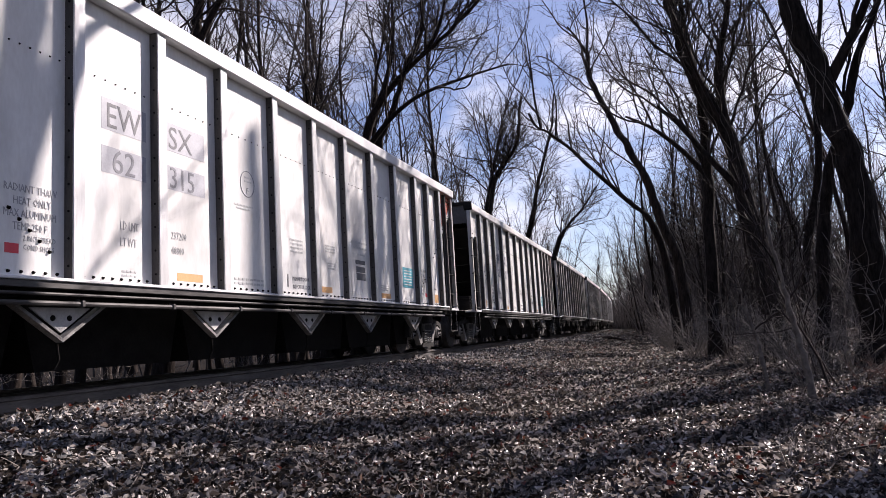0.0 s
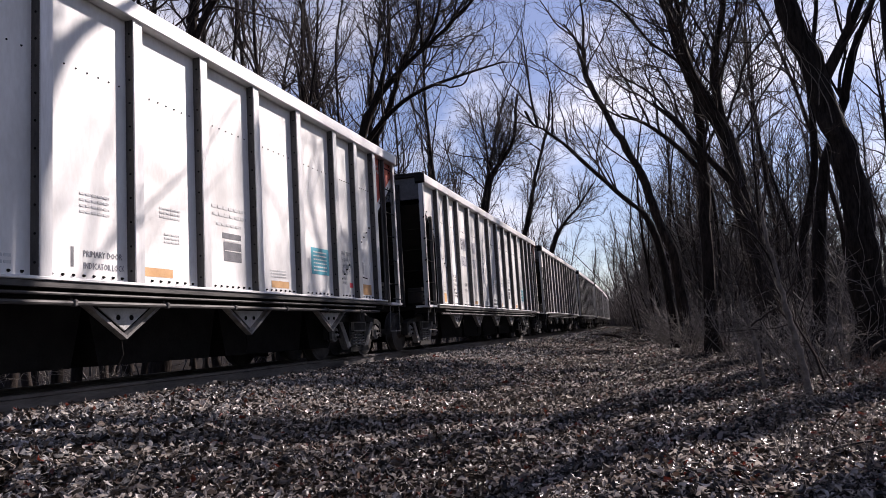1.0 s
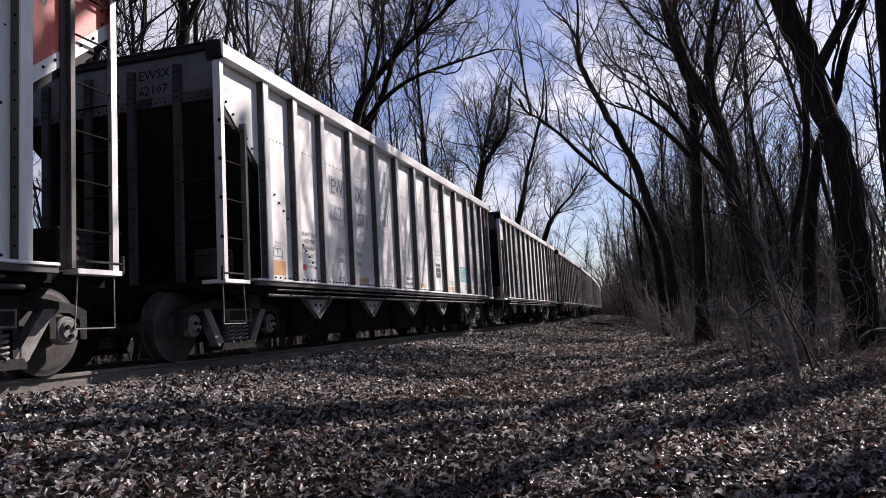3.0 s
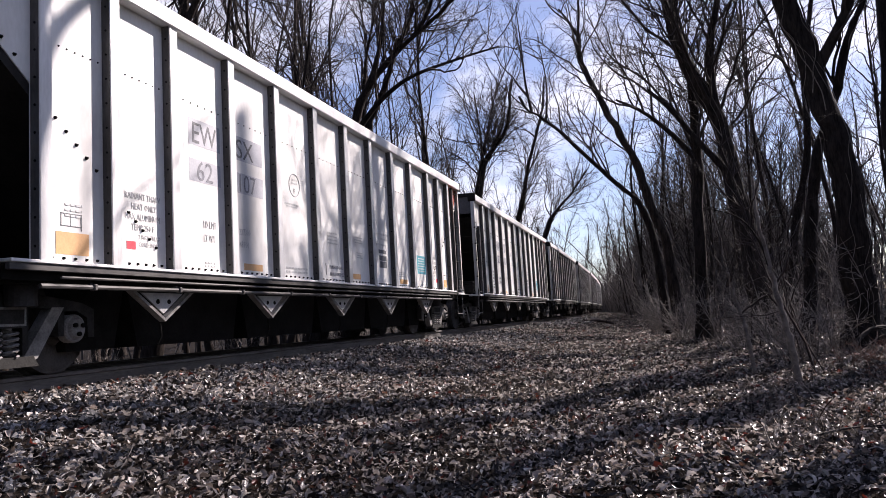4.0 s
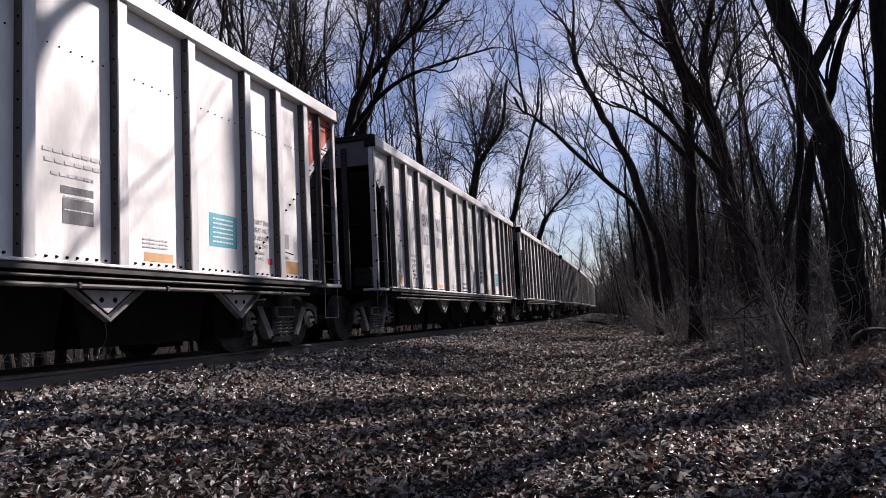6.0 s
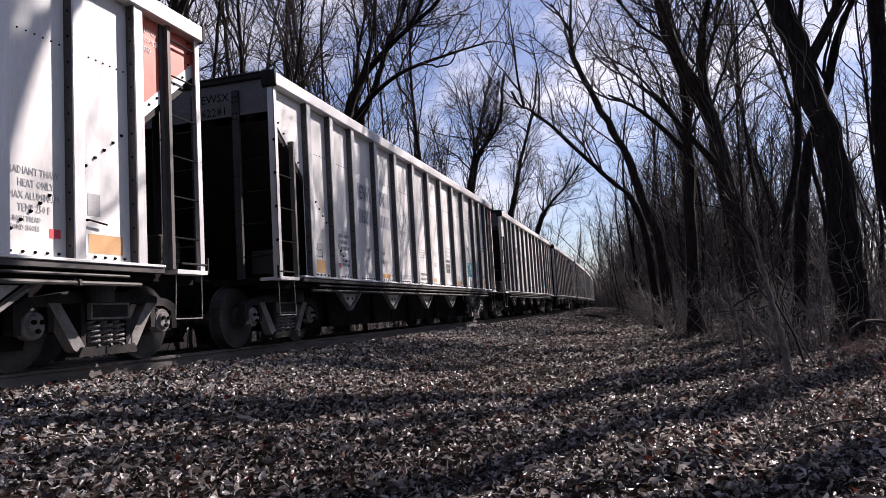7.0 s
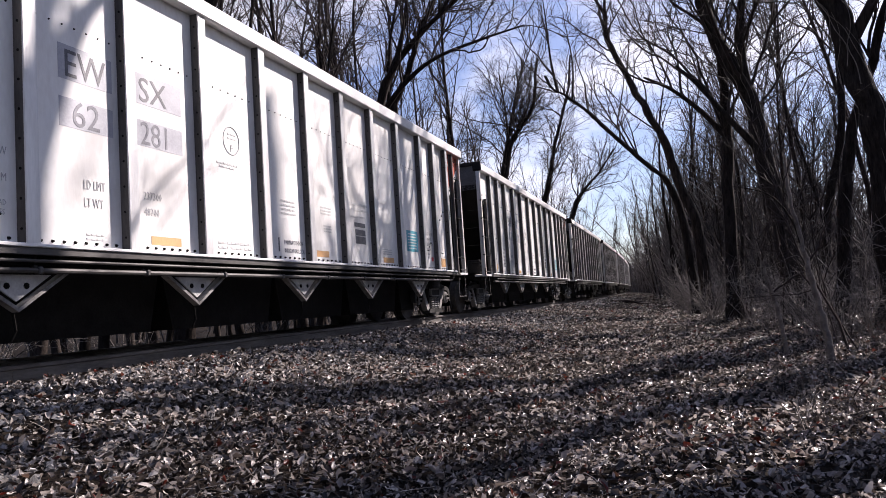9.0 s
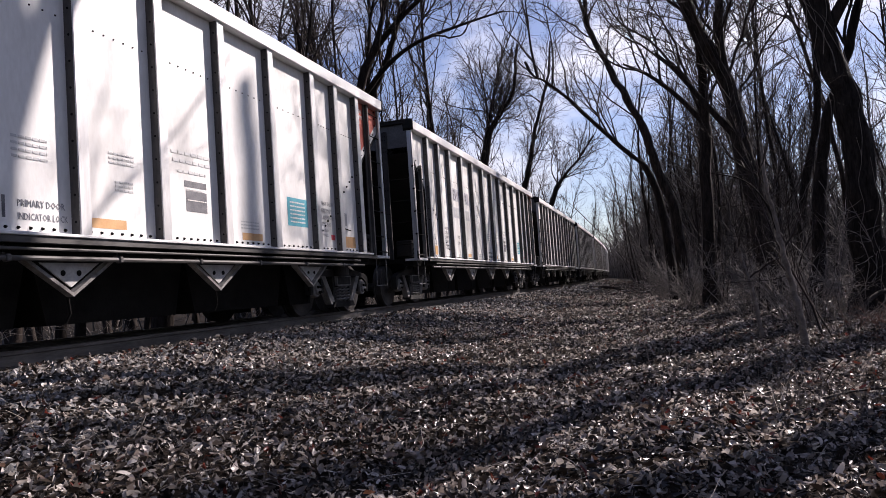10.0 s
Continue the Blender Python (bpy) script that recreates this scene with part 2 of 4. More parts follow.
def bars(parent, rows, material, x=1.5285, label="rows of small worn lettering"):
    """Bars for small writing; rows: y, z, width, height."""
    bm = bmesh.new()
    for y, z, w, h in rows:
        k, step = y, h * 3.2
        while k < y + w - 0.005:
            box(bm, x, x + 0.002, k, min(k + step * 0.8, y + w), z, z + h)
            k += step
    return tagged(part("small_print", bm, material, parent, label), kind="stuff")


# ---- ground ----
def track_x(y):
    return -0.00035 * max(y, 0.0) ** 2


PROFILE_U = (-60, -25, -8, -4.2, -1.9, -1.35, 1.35, 2.3, 3.6, 5.0, 8.0, 9.6, 14, 40, 90)
PROFILE_Z = (-0.7, -0.8, -0.95, -0.75, -0.2, -0.13, -0.13, -0.27, -0.52, -0.63, -0.66, -0.6, -0.35, 0.5, 1.5)


def ground_z(x, y):
    """Height of the ground: track bed, shoulder, path and the rise into the wood."""
    x, y = np.asarray(x, float), np.asarray(y, float)
    u = x + 0.00035 * np.maximum(y, 0) ** 2
    z = np.interp(u, PROFILE_U, PROFILE_Z)
    off = np.clip((np.abs(u) - 1.2) / 1.5, 0, 1)
    lumps = (0.035 * np.sin(1.7 * x + 0.6 * y) * np.sin(0.9 * y - 0.5 * x) + 0.025 * np.sin(3.1 * x - 1.3 * y + 1) + 0.012 * np.sin(7.3 * x + 5.1 * y))
    ruts = -0.05 * np.exp(-((u - 5.3) / 0.35) ** 2) - 0.05 * np.exp(-((u - 7.0) / 0.35) ** 2)
    return z + off * (lumps + ruts) + 0.0045 * np.clip(y - 12, 0, 60) * np.clip((np.abs(u) - 1.3) / 2, 0, 1)


def gz(x, y):
    return float(ground_z(x, y))


def build_ground():
    xs = np.concatenate([np.linspace(-400, -42, 8), np.linspace(-40, -6, 30), np.linspace(-5.5, 12, 90), np.linspace(12.6, 40, 30), np.linspace(48, 400, 8)])
    ys = np.concatenate([np.linspace(-200, -12, 8), np.linspace(-10, 24, 130), np.linspace(24.5, 60, 60), np.linspace(61, 130, 40), np.linspace(150, 600, 10)])
    gx, gy = np.meshgrid(xs, ys)
    g = ground_z(gx, gy)
    v = np.stack([gx.ravel(), gy.ravel(), g.ravel()], 1).tolist()
    w = len(xs)
    f = [(j * w + i, j * w + i + 1, (j + 1) * w + i + 1, (j + 1) * w + i) for j in range(len(ys) - 1) for i in range(w - 1)]
    ob = new("ground", mesh_of("ground", v, f, M_SOIL, True))
    tagged(ob, "dark leaf-mould soil of a woodland path beside the track", "ground", kind="structure")


build_ground()
# ---- track ----
TOP = 0.05  # top of the rails


def arc(y):
    return Vector((track_x(y), y, 0)), math.atan(0.0007 * max(y, 0.0))


def build_rail(side):
    outline = [(-0.075, -0.17), (0.075, -0.17), (0.075, -0.158), (0.012, -0.135), (0.01, -0.045), (0.036, -0.035), (0.036, -0.006), (0.028, 0.0),
               (-0.028, 0.0), (-0.036, -0.006), (-0.036, -0.035), (-0.01, -0.045), (-0.012, -0.135), (-0.075, -0.158)]
    v, f, n = [], [], len(outline)
    ys = [-12 + 2.5 * i for i in range(66)]
    for y in ys:
        c, _ = arc(y)
        v += [(c.x + side * 0.755 + a, y, TOP + b) for a, b in outline]
    for j in range(len(ys) - 1):
        f += [(j * n + i, j * n + (i + 1) % n, (j + 1) * n + (i + 1) % n, (j + 1) * n + i) for i in range(n)]
    ob = tagged(new("rail"), "rust-brown steel rail, half buried in ballast", "rail", "rails of the track")
    head = [q for q in range(len(f)) if 4 <= q % n <= 9 or q % n == 10]
    child("rail_head", mesh_of("rail_head", v, [f[q] for q in head], M_RAIL), ob)
    child("rail_web", mesh_of("rail_web", v, [f[q] for q in range(len(f)) if q not in set(head)], M_RAIL), ob)


build_rail(1), build_rail(-1)


def build_ties():
    me = None
    for i in range(110):
        y = 1.0 + 0.55 * i
        c, a = arc(y)
        if me is None:
            bm = made(box, -1.3, 1.3, -0.11, 0.11, -0.17, 0, bevel=0.012)
            me = bpy.data.meshes.new("railway_tie")
            bm.to_mesh(me), bm.free()
            me.materials.append(M_TIE)
        ob = new("railway_tie", me)
        ob.matrix_basis = pose(c.x, y, TOP - 0.168, 0, 0, math.degrees(a))
        tagged(ob, "dark creosoted wooden tie bedded in ballast", "railway tie", "ties of the track")


build_ties()

# ---- hopper wagon ----
HALF = 7.27
POSTS = (-6.26, -5.43, -4.54, -3.43, -2.32, -1.145, -0.023, 1.065, 2.175, 3.30, 4.48, 5.28, 6.10)
XP, XO = 1.525, 1.62  # panel plane, outer face of the posts
Z0, ZC, ZT = 0.985, 3.64, 3.825  # panel foot, chord foot, chord top
TRUCK_Y, AXLE, WHEEL_R = 6.23, 0.89, 0.42


def slope_z(y):
    """Lower edge of the side sheet at either end, where the end sheet slopes in."""
    return 3.27 - 0.81 * (HALF - 0.05 - abs(y))


def side_panel(car, y0, y1, side, material=M_WHITE):
    """One sheet between two posts; at the ends it stops at the slope."""
    a, b = slope_z(y0), slope_z(y1)
    if side > 0 and (y1 < POSTS[0] + 0.01 or y0 > POSTS[-1] - 0.01):
        out = [(y0, a), (y1, b), (y1, ZC + 0.02), (y0, ZC + 0.02)]
    elif side < 0 and (y1 < POSTS[0] + 0.01 or y0 > POSTS[-1] - 0.01):
        out = [(y0, a), (y1, b), (y1, ZC + 0.02), (y0, ZC + 0.02)]
    else:
        out = [(y0, Z0), (y1, Z0), (y1, ZC + 0.02), (y0, ZC + 0.02)]
    bm = bmesh.new()
    prism(bm, out, 0, side * (XP - 0.012), side * XP)
    return part("side_panel", bm, material, car, "faded red sheet at the coupler end" if material is M_RED else "")


def post(bm, y, side=1, z0=Z0, z1=ZC + 0.01, wide=0.13):
    """A hat-section stake: web, flange and small lips."""
    s = side
    a, b = XO - 0.004, XO - 0.012
    prism(bm, [(s * XP, y), (s * a, y), (s * a, y + wide), (s * XP, y + wide), (s * XP, y + wide - 0.012), (s * b, y + wide - 0.012),
               (s * b, y + 0.012), (s * XP, y + 0.012)], 2, z0, z1)


def flange(bm, y, side=1, z0=Z0, z1=ZC + 0.01, wide=0.13):
    """The bright outer face of a stake, with its rolled edges and back lip."""
    s = side
    box(bm, *sorted((s * (XO - 0.004), s * (XO + 0.004))), y - 0.002, y + wide + 0.002, z0 - 0.002, z1 + 0.002, bevel=0.002)
    box(bm, *sorted((s * (XO + 0.003), s * (XO + 0.008))), y + 0.004, y + 0.02, z0, z1)


def dots(bm, points, r=0.011, out=0.016):
    for y, z in points:
        bmesh.ops.create_cone(bm, cap_ends=True, segments=6, radius1=r * 1.3, radius2=r * 0.7, depth=out,
                              matrix=Matrix.Translation((XP + out / 2, y, z)) @ pose(0, 0, 0, 0, 90, 0))


def gusset(car, y):
    plate = bmesh.new()
    prism(plate, [(y - 0.33, 0.75), (y + 0.33, 0.75), (y + 0.04, 0.56), (y, 0.535), (y - 0.04, 0.56)], 0, 1.42, 1.435)
    g = part("gusset", plate, M_GUSSET, car, "pale triangular gusset with two bolt holes")
    edge = bmesh.new()
    for s in (-1, 1):
        prism(edge, [(y + s * 0.50, 0.765), (y + s * 0.445, 0.765), (y, 0.485), (y, 0.45)], 0, 1.38, 1.46)
    part("gusset_flange", edge, M_LIT, g)
    for s in (-1, 1):
        holes = bmesh.new()
        rod(holes, (1.434, y + s * 0.09, 0.66), (1.442, y + s * 0.09, 0.66), 0.026, 10)
        part("bolt_hole", holes, M_BLACK, g)
    lever = bmesh.new()
    rod(lever, (1.38, y, 0.5), (1.36, y + 0.05, 0.3), 0.012, 6)
    rod(lever, (1.36, y + 0.05, 0.3), (1.34, y + 0.02, 0.22), 0.01, 6)
    part("door_lever", lever, M_BLACK, g)


def ladder(car, end, z_list, top, full):
    """Corner stile, inner stile and rungs at one end of the side facing the path, and on the end itself."""
    y, yi = end * (HALF - 0.04), end * (HALF - 0.56)
    bm = bmesh.new()
    box(bm, 1.50, 1.595, *sorted((y, y - end * 0.012)), 0.93, ZC + 0.01)
    box(bm, 1.583, 1.6, *sorted((y, y - end * 0.075)), 0.93, ZC + 0.01)
    part("corner_stile", bm, M_POST, car)
    bm = bmesh.new()
    box(bm, 1.53, 1.6, *sorted((yi, yi - end * 0.05)), 0.95, top)
    box(bm, 1.53, 1.545, *sorted((yi - end * 0.05, yi - end * 0.11)), 0.95, top)
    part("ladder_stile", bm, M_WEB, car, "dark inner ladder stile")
    for z in z_list:
        bm = bmesh.new()
        rod(bm, (1.575, y, z), (1.575, yi, z), 0.011, 6)
        rod(bm, (1.575, y, z), (1.6, y + end * 0.03, z + 0.005), 0.02, 6)
        part("ladder_rung", bm, M_BLACK, car)
    for z in (1.25, 1.7, 2.15, 2.6):
        bm = bmesh.new()
        rod(bm, (1.50, y + end * 0.05, z), (1.08, y + end * 0.05, z), 0.01, 6)
        part("end_rung", bm, M_BLACK, car)
    step = bmesh.new()
    a, b = y - end * 0.02, y - end * 0.5
    for p, q in (((1.56, a, 0.95), (1.56, a, 0.42)), ((1.56, a, 0.42), (1.56, b, 0.42)), ((1.56, b, 0.42), (1.56, b + end * 0.04, 0.95))):
        rod(step, p, q, 0.007, 6)
    part("stirrup_step", step, M_LIT, car, "bent rod stirrup step below the corner")
    tread = made(box, 1.3, 1.62, *sorted((y + end * 0.02, b - end * 0.02)), 0.905, 0.95)
    part("corner_platform", tread, M_CHORD, car)
    hand = bmesh.new()
    rod(hand, (1.6, y + end * 0.05, 1.02), (1.6, y - end * 0.42, 1.02), 0.011, 6)
    rod(hand, (1.6, y + end * 0.05, 0.93), (1.6, y + end * 0.05, 1.1), 0.016, 6)
    part("grab_iron", hand, M_TRUCK, car)


def wheelset(truck, y):
    bm = bmesh.new()
    rod(bm, (-0.98, 0, 0), (0.98, 0, 0), 0.085, 12)
    for s in (-1, 1):
        rod(bm, (s * 0.70, 0, 0), (s * 0.83, 0, 0), WHEEL_R, 40)
        rod(bm, (s * 0.67, 0, 0), (s * 0.70, 0, 0), WHEEL_R + 0.03, 40)
        rod(bm, (s * 0.825, 0, 0), (s * 0.84, 0, 0), WHEEL_R - 0.005, 40, WHEEL_R - 0.06)
        rod(bm, (s * 0.83, 0, 0), (s * 0.9, 0, 0), 0.16, 20, 0.11)
    ob = part("wheelset", bm, M_WHEEL, truck, "brown steel wheels on an axle")
    ob.matrix_basis = pose(0, y, WHEEL_R)
    for s in (-1, 1):
        bm = bmesh.new()
        rod(bm, (s * 1.0, 0, 0), (s * 1.09, 0, 0), 0.135, 20)
        rod(bm, (s * 1.09, 0, 0), (s * 1.105, 0, 0), 0.135, 20, 0.12)
        rod(bm, (s * 1.1, 0, 0), (s * 1.135, 0, 0), 0.105, 18, 0.085)
        cap = part("bearing_cap", bm, M_LIT, truck, "dusty three-bolt bearing end cap")
        for k in range(3):
            a, bm = k * 2.094 + 0.5, bmesh.new()
            rod(bm, (s * 1.13, 0.055 * math.cos(a), 0.055 * math.sin(a)), (s * 1.165, 0.055 * math.cos(a), 0.055 * math.sin(a)), 0.022, 6)
            bolt = part("cap_bolt", bm, M_BLACK, truck)
            bolt.matrix_basis = pose(0, y, WHEEL_R)
        cap.matrix_basis = pose(0, y, WHEEL_R)
    return ob


def truck(car, y):
    """A three-piece truck: cast side frames, bolster, springs, two wheelsets."""
    bm, struts = bmesh.new(), []
    for s in (-1, 1):
        lo, hi = sorted((s * 1.0, s * 1.11))
        prism(bm, [(-1.12, 0.33), (-1.12, 0.60), (-0.98, 0.66), (-0.45, 0.74), (0.45, 0.74), (0.98, 0.66), (1.12, 0.60), (1.12, 0.33), (1.04, 0.33), (1.03, 0.52),
                   (0.9, 0.585), (0.75, 0.585), (0.74, 0.35), (0.68, 0.35), (0.66, 0.6), (0.45, 0.62), (-0.45, 0.62), (-0.66, 0.6), (-0.68, 0.35), (-0.74, 0.35), (-0.75, 0.585), (-0.9, 0.585), (-1.03, 0.52), (-1.04, 0.33)], 0, lo, hi)
        for e in (-1, 1):
            struts.append(([(e * 0.74, 0.62), (e * 0.60, 0.62), (e * 0.28, 0.17), (e * 0.36, 0.13), (e * 0.44, 0.17)], lo - 0.004, hi + 0.004))
            prism(bm, [(e * 0.28, 0.62), (e * 0.34, 0.62), (e * 0.34, 0.2), (e * 0.28, 0.2)], 0, lo, hi)
        prism(bm, [(-0.42, 0.10), (0.42, 0.10), (0.36, 0.19), (-0.36, 0.19)], 0, lo - 0.04, hi + 0.04)
        prism(bm, [(-0.26, 0.44), (0.26, 0.44), (0.26, 0.6), (0.2, 0.63), (-0.2, 0.63), (-0.26, 0.6)], 0, lo - 0.03, hi + 0.05)
    box(bm, -1.0, 1.0, -0.2, 0.2, 0.42, 0.66)
    ob = part("truck_frame", bm, M_TRUCK, car, "cast steel truck side frames and bolster")
    ob.matrix_basis = pose(0, y, 0)
    # Struts take the lighter colour so they stand out as sunlit.
    for outline, lo, hi in struts:
        bm = bmesh.new()
        prism(bm, outline, 0, lo, hi)
        part("diagonal_strut", bm, M_LIT, ob, "dusty grey diagonal arm of the side frame")
    for s in (-1, 1):
        for k in (-0.17, 0.0, 0.17):
            bm = bmesh.new()
            n, sides = 60, 5
            ring = []
            for i in range(n):
                a, z = i * 2 * math.pi * 5 / n, 0.19 + 0.25 * i / n
                ring.append([bm.verts.new((s * 1.09 + (0.062 + 0.014 * math.cos(b)) * math.cos(a), k + (0.062 + 0.014 * math.cos(b)) * math.sin(a),
                                           z + 0.014 * math.sin(b))) for b in (j * 2 * math.pi / sides for j in range(sides))])
            for p, q in zip(ring, ring[1:]):
                for j in range(sides):
                    bm.faces.new((p[j], p[(j + 1) % sides], q[(j + 1) % sides], q[j]))
            part("spring", bm, M_LIT, ob)
        bm, lo, hi = bmesh.new(), *sorted((s * 1.115, s * 1.165))
        for y0, y1, z0, z1 in ((-0.27, 0.27, 0.455, 0.475), (-0.27, 0.27, 0.6, 0.62), (-0.27, -0.25, 0.475, 0.6), (0.25, 0.27, 0.475, 0.6)):
            box(bm, lo, hi, y0, y1, z0, z1)
        part("bolster_end", bm, M_LIT, ob, "dusty open end of the bolster")
    for e in (-1, 1):
        wheelset(ob, e * AXLE)


def build_car():
    car = new("hopper_car")
    tagged(car, "white ribbed aluminium coal hopper wagon on dark trucks", "freight wagon", "wagons of the train")
    ends = [-HALF + 0.05, *POSTS, HALF - 0.05]
    for side in (1, -1):
        for i, (a, b) in enumerate(zip(ends, ends[1:])):
            side_panel(car, a, b, side, M_RED if i == 13 else M_WHITE)
        for y in POSTS:
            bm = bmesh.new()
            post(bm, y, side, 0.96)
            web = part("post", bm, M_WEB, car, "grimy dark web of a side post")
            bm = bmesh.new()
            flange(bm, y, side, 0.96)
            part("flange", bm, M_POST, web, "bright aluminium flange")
        bm = made(box, *sorted((side * 1.46, side * 1.655)), -HALF + 0.03, HALF - 0.03, ZC, ZT, bevel=0.012)
        part("top_chord", bm, M_CHORD, car)
        for e in (-1, 1):
            bm = bmesh.new()
            prism(bm, [(e * (HALF - 0.028), ZC - 0.02), (e * (HALF + 0.004), ZC + 0.02), (e * (HALF + 0.02), ZT), (e * (HALF + 0.02), ZT + 0.02), (e * (HALF - 0.028), ZT + 0.02)],
                  0, *sorted((side * 1.44, side * 1.662)))
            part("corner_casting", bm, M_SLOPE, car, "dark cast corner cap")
        bm = bmesh.new()
        box(bm, *sorted((side * 1.40, side * 1.63)), POSTS[0] - 0.28, POSTS[-1] + 0.41, 0.955, 0.985, bevel=0.006)
        part("side_sill", bm, M_CHORD, car)
        bm = made(box, *sorted((side * 1.56, side * 1.612)), POSTS[0] - 0.28, POSTS[-1] + 0.41, 0.895, 0.953, bevel=0.004)
        part("sill_lip", bm, M_SILL, car, "grimy lower lip of the side sill")
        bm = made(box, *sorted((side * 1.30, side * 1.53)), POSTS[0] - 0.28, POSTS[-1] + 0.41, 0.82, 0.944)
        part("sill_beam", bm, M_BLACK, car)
        bm = bmesh.new()
        rod(bm, (side * 1.585, -6.0, 0.85), (side * 1.585, 6.0, 0.85), 0.014, 8)
        rod(bm, (side * 1.56, -6.2, 0.775), (side * 1.56, 6.2, 0.775), 0.022, 8)
        for k in range(10):
            y = -5.6 + 1.22 * k
            box(bm, *sorted((side * 1.53, side * 1.592)), y - 0.022, y + 0.022, 0.745, 0.805, bevel=0.008)
            box(bm, *sorted((side * 1.5, side * 1.53)), y - 0.015, y + 0.015, 0.76, 0.9)
        part("air_line", bm, M_SILL, car, "thin pipes clamped under the side sill")
    # bolts: along the foot, the waist and the slopes
    bm = bmesh.new()
    for a, b in zip(POSTS, POSTS[1:]):
        w = b - a - 0.17
        k = max(5, round(w / 0.125))
        dots(bm, [(a + 0.2 + w * (i + 0.1) / k, 1.025) for i in range(k)], 0.012, 0.02)
        dots(bm, [(a + 0.2 + w * (i + 0.1) / 7, 2.93) for i in range(7)], 0.008, 0.01)
    for e in (-1, 1):
        dots(bm, [(e * y, slope_z(y) + 0.07) for y in (7.0, 6.85, 6.7, 6.55, 6.42)], 0.014, 0.022)
        dots(bm, [(e * y, slope_z(y) - 0.02) for y in (6.0, 5.88, 5.76, 5.64, 5.52)], 0.014, 0.022)
        dots(bm, [(e * y, slope_z(y) - 0.02) for y in (5.1, 5.0, 4.9, 4.8, 4.7)], 0.014, 0.022)
        dots(bm, [(e * 7.12, z) for z in (3.35, 3.48, 3.6)], 0.012, 0.018)
    tagged(part("bolts", bm, M_BLACK, car, "rows of dark bolt heads"), kind="stuff")
    bm = bmesh.new()
    for y in POSTS:
        for k in range(11):
            z = 1.1 + 0.24 * k
            rod(bm, (1.575, y - 0.006, z), (1.575, y, z), 0.012, 6)
    tagged(part("post_bolts", bm, M_BLACK, car), kind="stuff")
    for e in (-1, 1):
        yo = e * (HALF - 0.06)
        bm = made(box, -1.5, 1.5, *sorted((e * (HALF - 0.16), e * (HALF - 0.002))), ZT - 0.06, ZT + 0.012, bevel=0.012)
        box(bm, -1.6, 1.6, *sorted((e * (HALF - 0.2), e * (HALF + 0.015))), ZT + 0.005, ZT + 0.035, bevel=0.01)
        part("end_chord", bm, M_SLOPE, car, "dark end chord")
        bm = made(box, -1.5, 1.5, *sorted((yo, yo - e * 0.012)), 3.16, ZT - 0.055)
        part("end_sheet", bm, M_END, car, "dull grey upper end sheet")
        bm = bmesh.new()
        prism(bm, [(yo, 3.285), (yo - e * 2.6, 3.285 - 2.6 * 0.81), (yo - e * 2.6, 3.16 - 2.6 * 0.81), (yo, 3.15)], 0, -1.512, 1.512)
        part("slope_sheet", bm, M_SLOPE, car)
        # Added dark plate that covers a sun patch on the far side panel.
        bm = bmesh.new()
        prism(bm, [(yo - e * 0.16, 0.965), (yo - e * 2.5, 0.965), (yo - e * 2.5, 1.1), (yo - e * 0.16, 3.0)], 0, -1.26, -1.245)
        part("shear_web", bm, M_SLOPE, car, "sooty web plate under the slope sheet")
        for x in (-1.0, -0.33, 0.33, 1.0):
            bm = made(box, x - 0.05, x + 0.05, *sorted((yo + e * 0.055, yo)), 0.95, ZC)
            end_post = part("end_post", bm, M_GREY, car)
            bm = bmesh.new()
            for z in (1.4, 1.9, 2.4, 3.22, 3.3, 3.46, 3.54):
                for dx in (-0.025, 0.025):
                    rod(bm, (x + dx, yo + e * 0.054, z), (x + dx, yo + e * 0.064, z), 0.012, 6)
            tagged(part("post_bolts", bm, M_BLACK, end_post), kind="stuff")
        bm = bmesh.new()
        for k in range(24):
            x = -1.42 + 2.84 * k / 23
            rod(bm, (x, yo, 3.2), (x, yo + e * 0.012, 3.2), 0.012, 6)
        tagged(part("seam_bolts", bm, M_BLACK, car, "row of bolt heads along the end seam"), kind="stuff")
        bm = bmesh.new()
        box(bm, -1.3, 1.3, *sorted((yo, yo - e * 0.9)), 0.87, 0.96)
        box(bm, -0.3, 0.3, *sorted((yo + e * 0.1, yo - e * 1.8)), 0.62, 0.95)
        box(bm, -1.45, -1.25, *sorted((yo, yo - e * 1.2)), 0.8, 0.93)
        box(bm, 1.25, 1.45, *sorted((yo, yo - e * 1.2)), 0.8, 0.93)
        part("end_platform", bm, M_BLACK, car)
        bm = bmesh.new()
        box(bm, -0.08, 0.08, *sorted((yo + e * 0.05, yo + e * 0.62)), 0.72, 0.9, bevel=0.02)
        prism(bm, [(-0.16, yo + e * 0.55), (0.16, yo + e * 0.55), (0.2, yo + e * 0.78), (0.06, yo + e * 0.86), (-0.02, yo + e * 0.72), (-0.16, yo + e * 0.84)], 2, 0.66, 0.95)
        part("coupler", bm, M_BLACK, car)
        bm = bmesh.new()
        prev = None
        for i in range(9):
            q = Vector((0.35, yo + e * (0.05 + 0.07 * i), 0.75 - 0.4 * math.sin(i / 8 * math.pi * 0.8)))
            if prev:
                rod(bm, prev, q, 0.022, 6)
            prev = q
        part("brake_hose", bm, M_BLACK, car)
        bm = bmesh.new()
        rod(bm, (1.2, e * 6.05, 0.62), (1.2, e * 6.05, 0.9), 0.13, 16)
        part("bolster_pad", bm, M_GREY, car)
        # Near-black colour sinks the gear into the shade behind the ladder.
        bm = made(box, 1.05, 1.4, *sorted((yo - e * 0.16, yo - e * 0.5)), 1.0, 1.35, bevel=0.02)
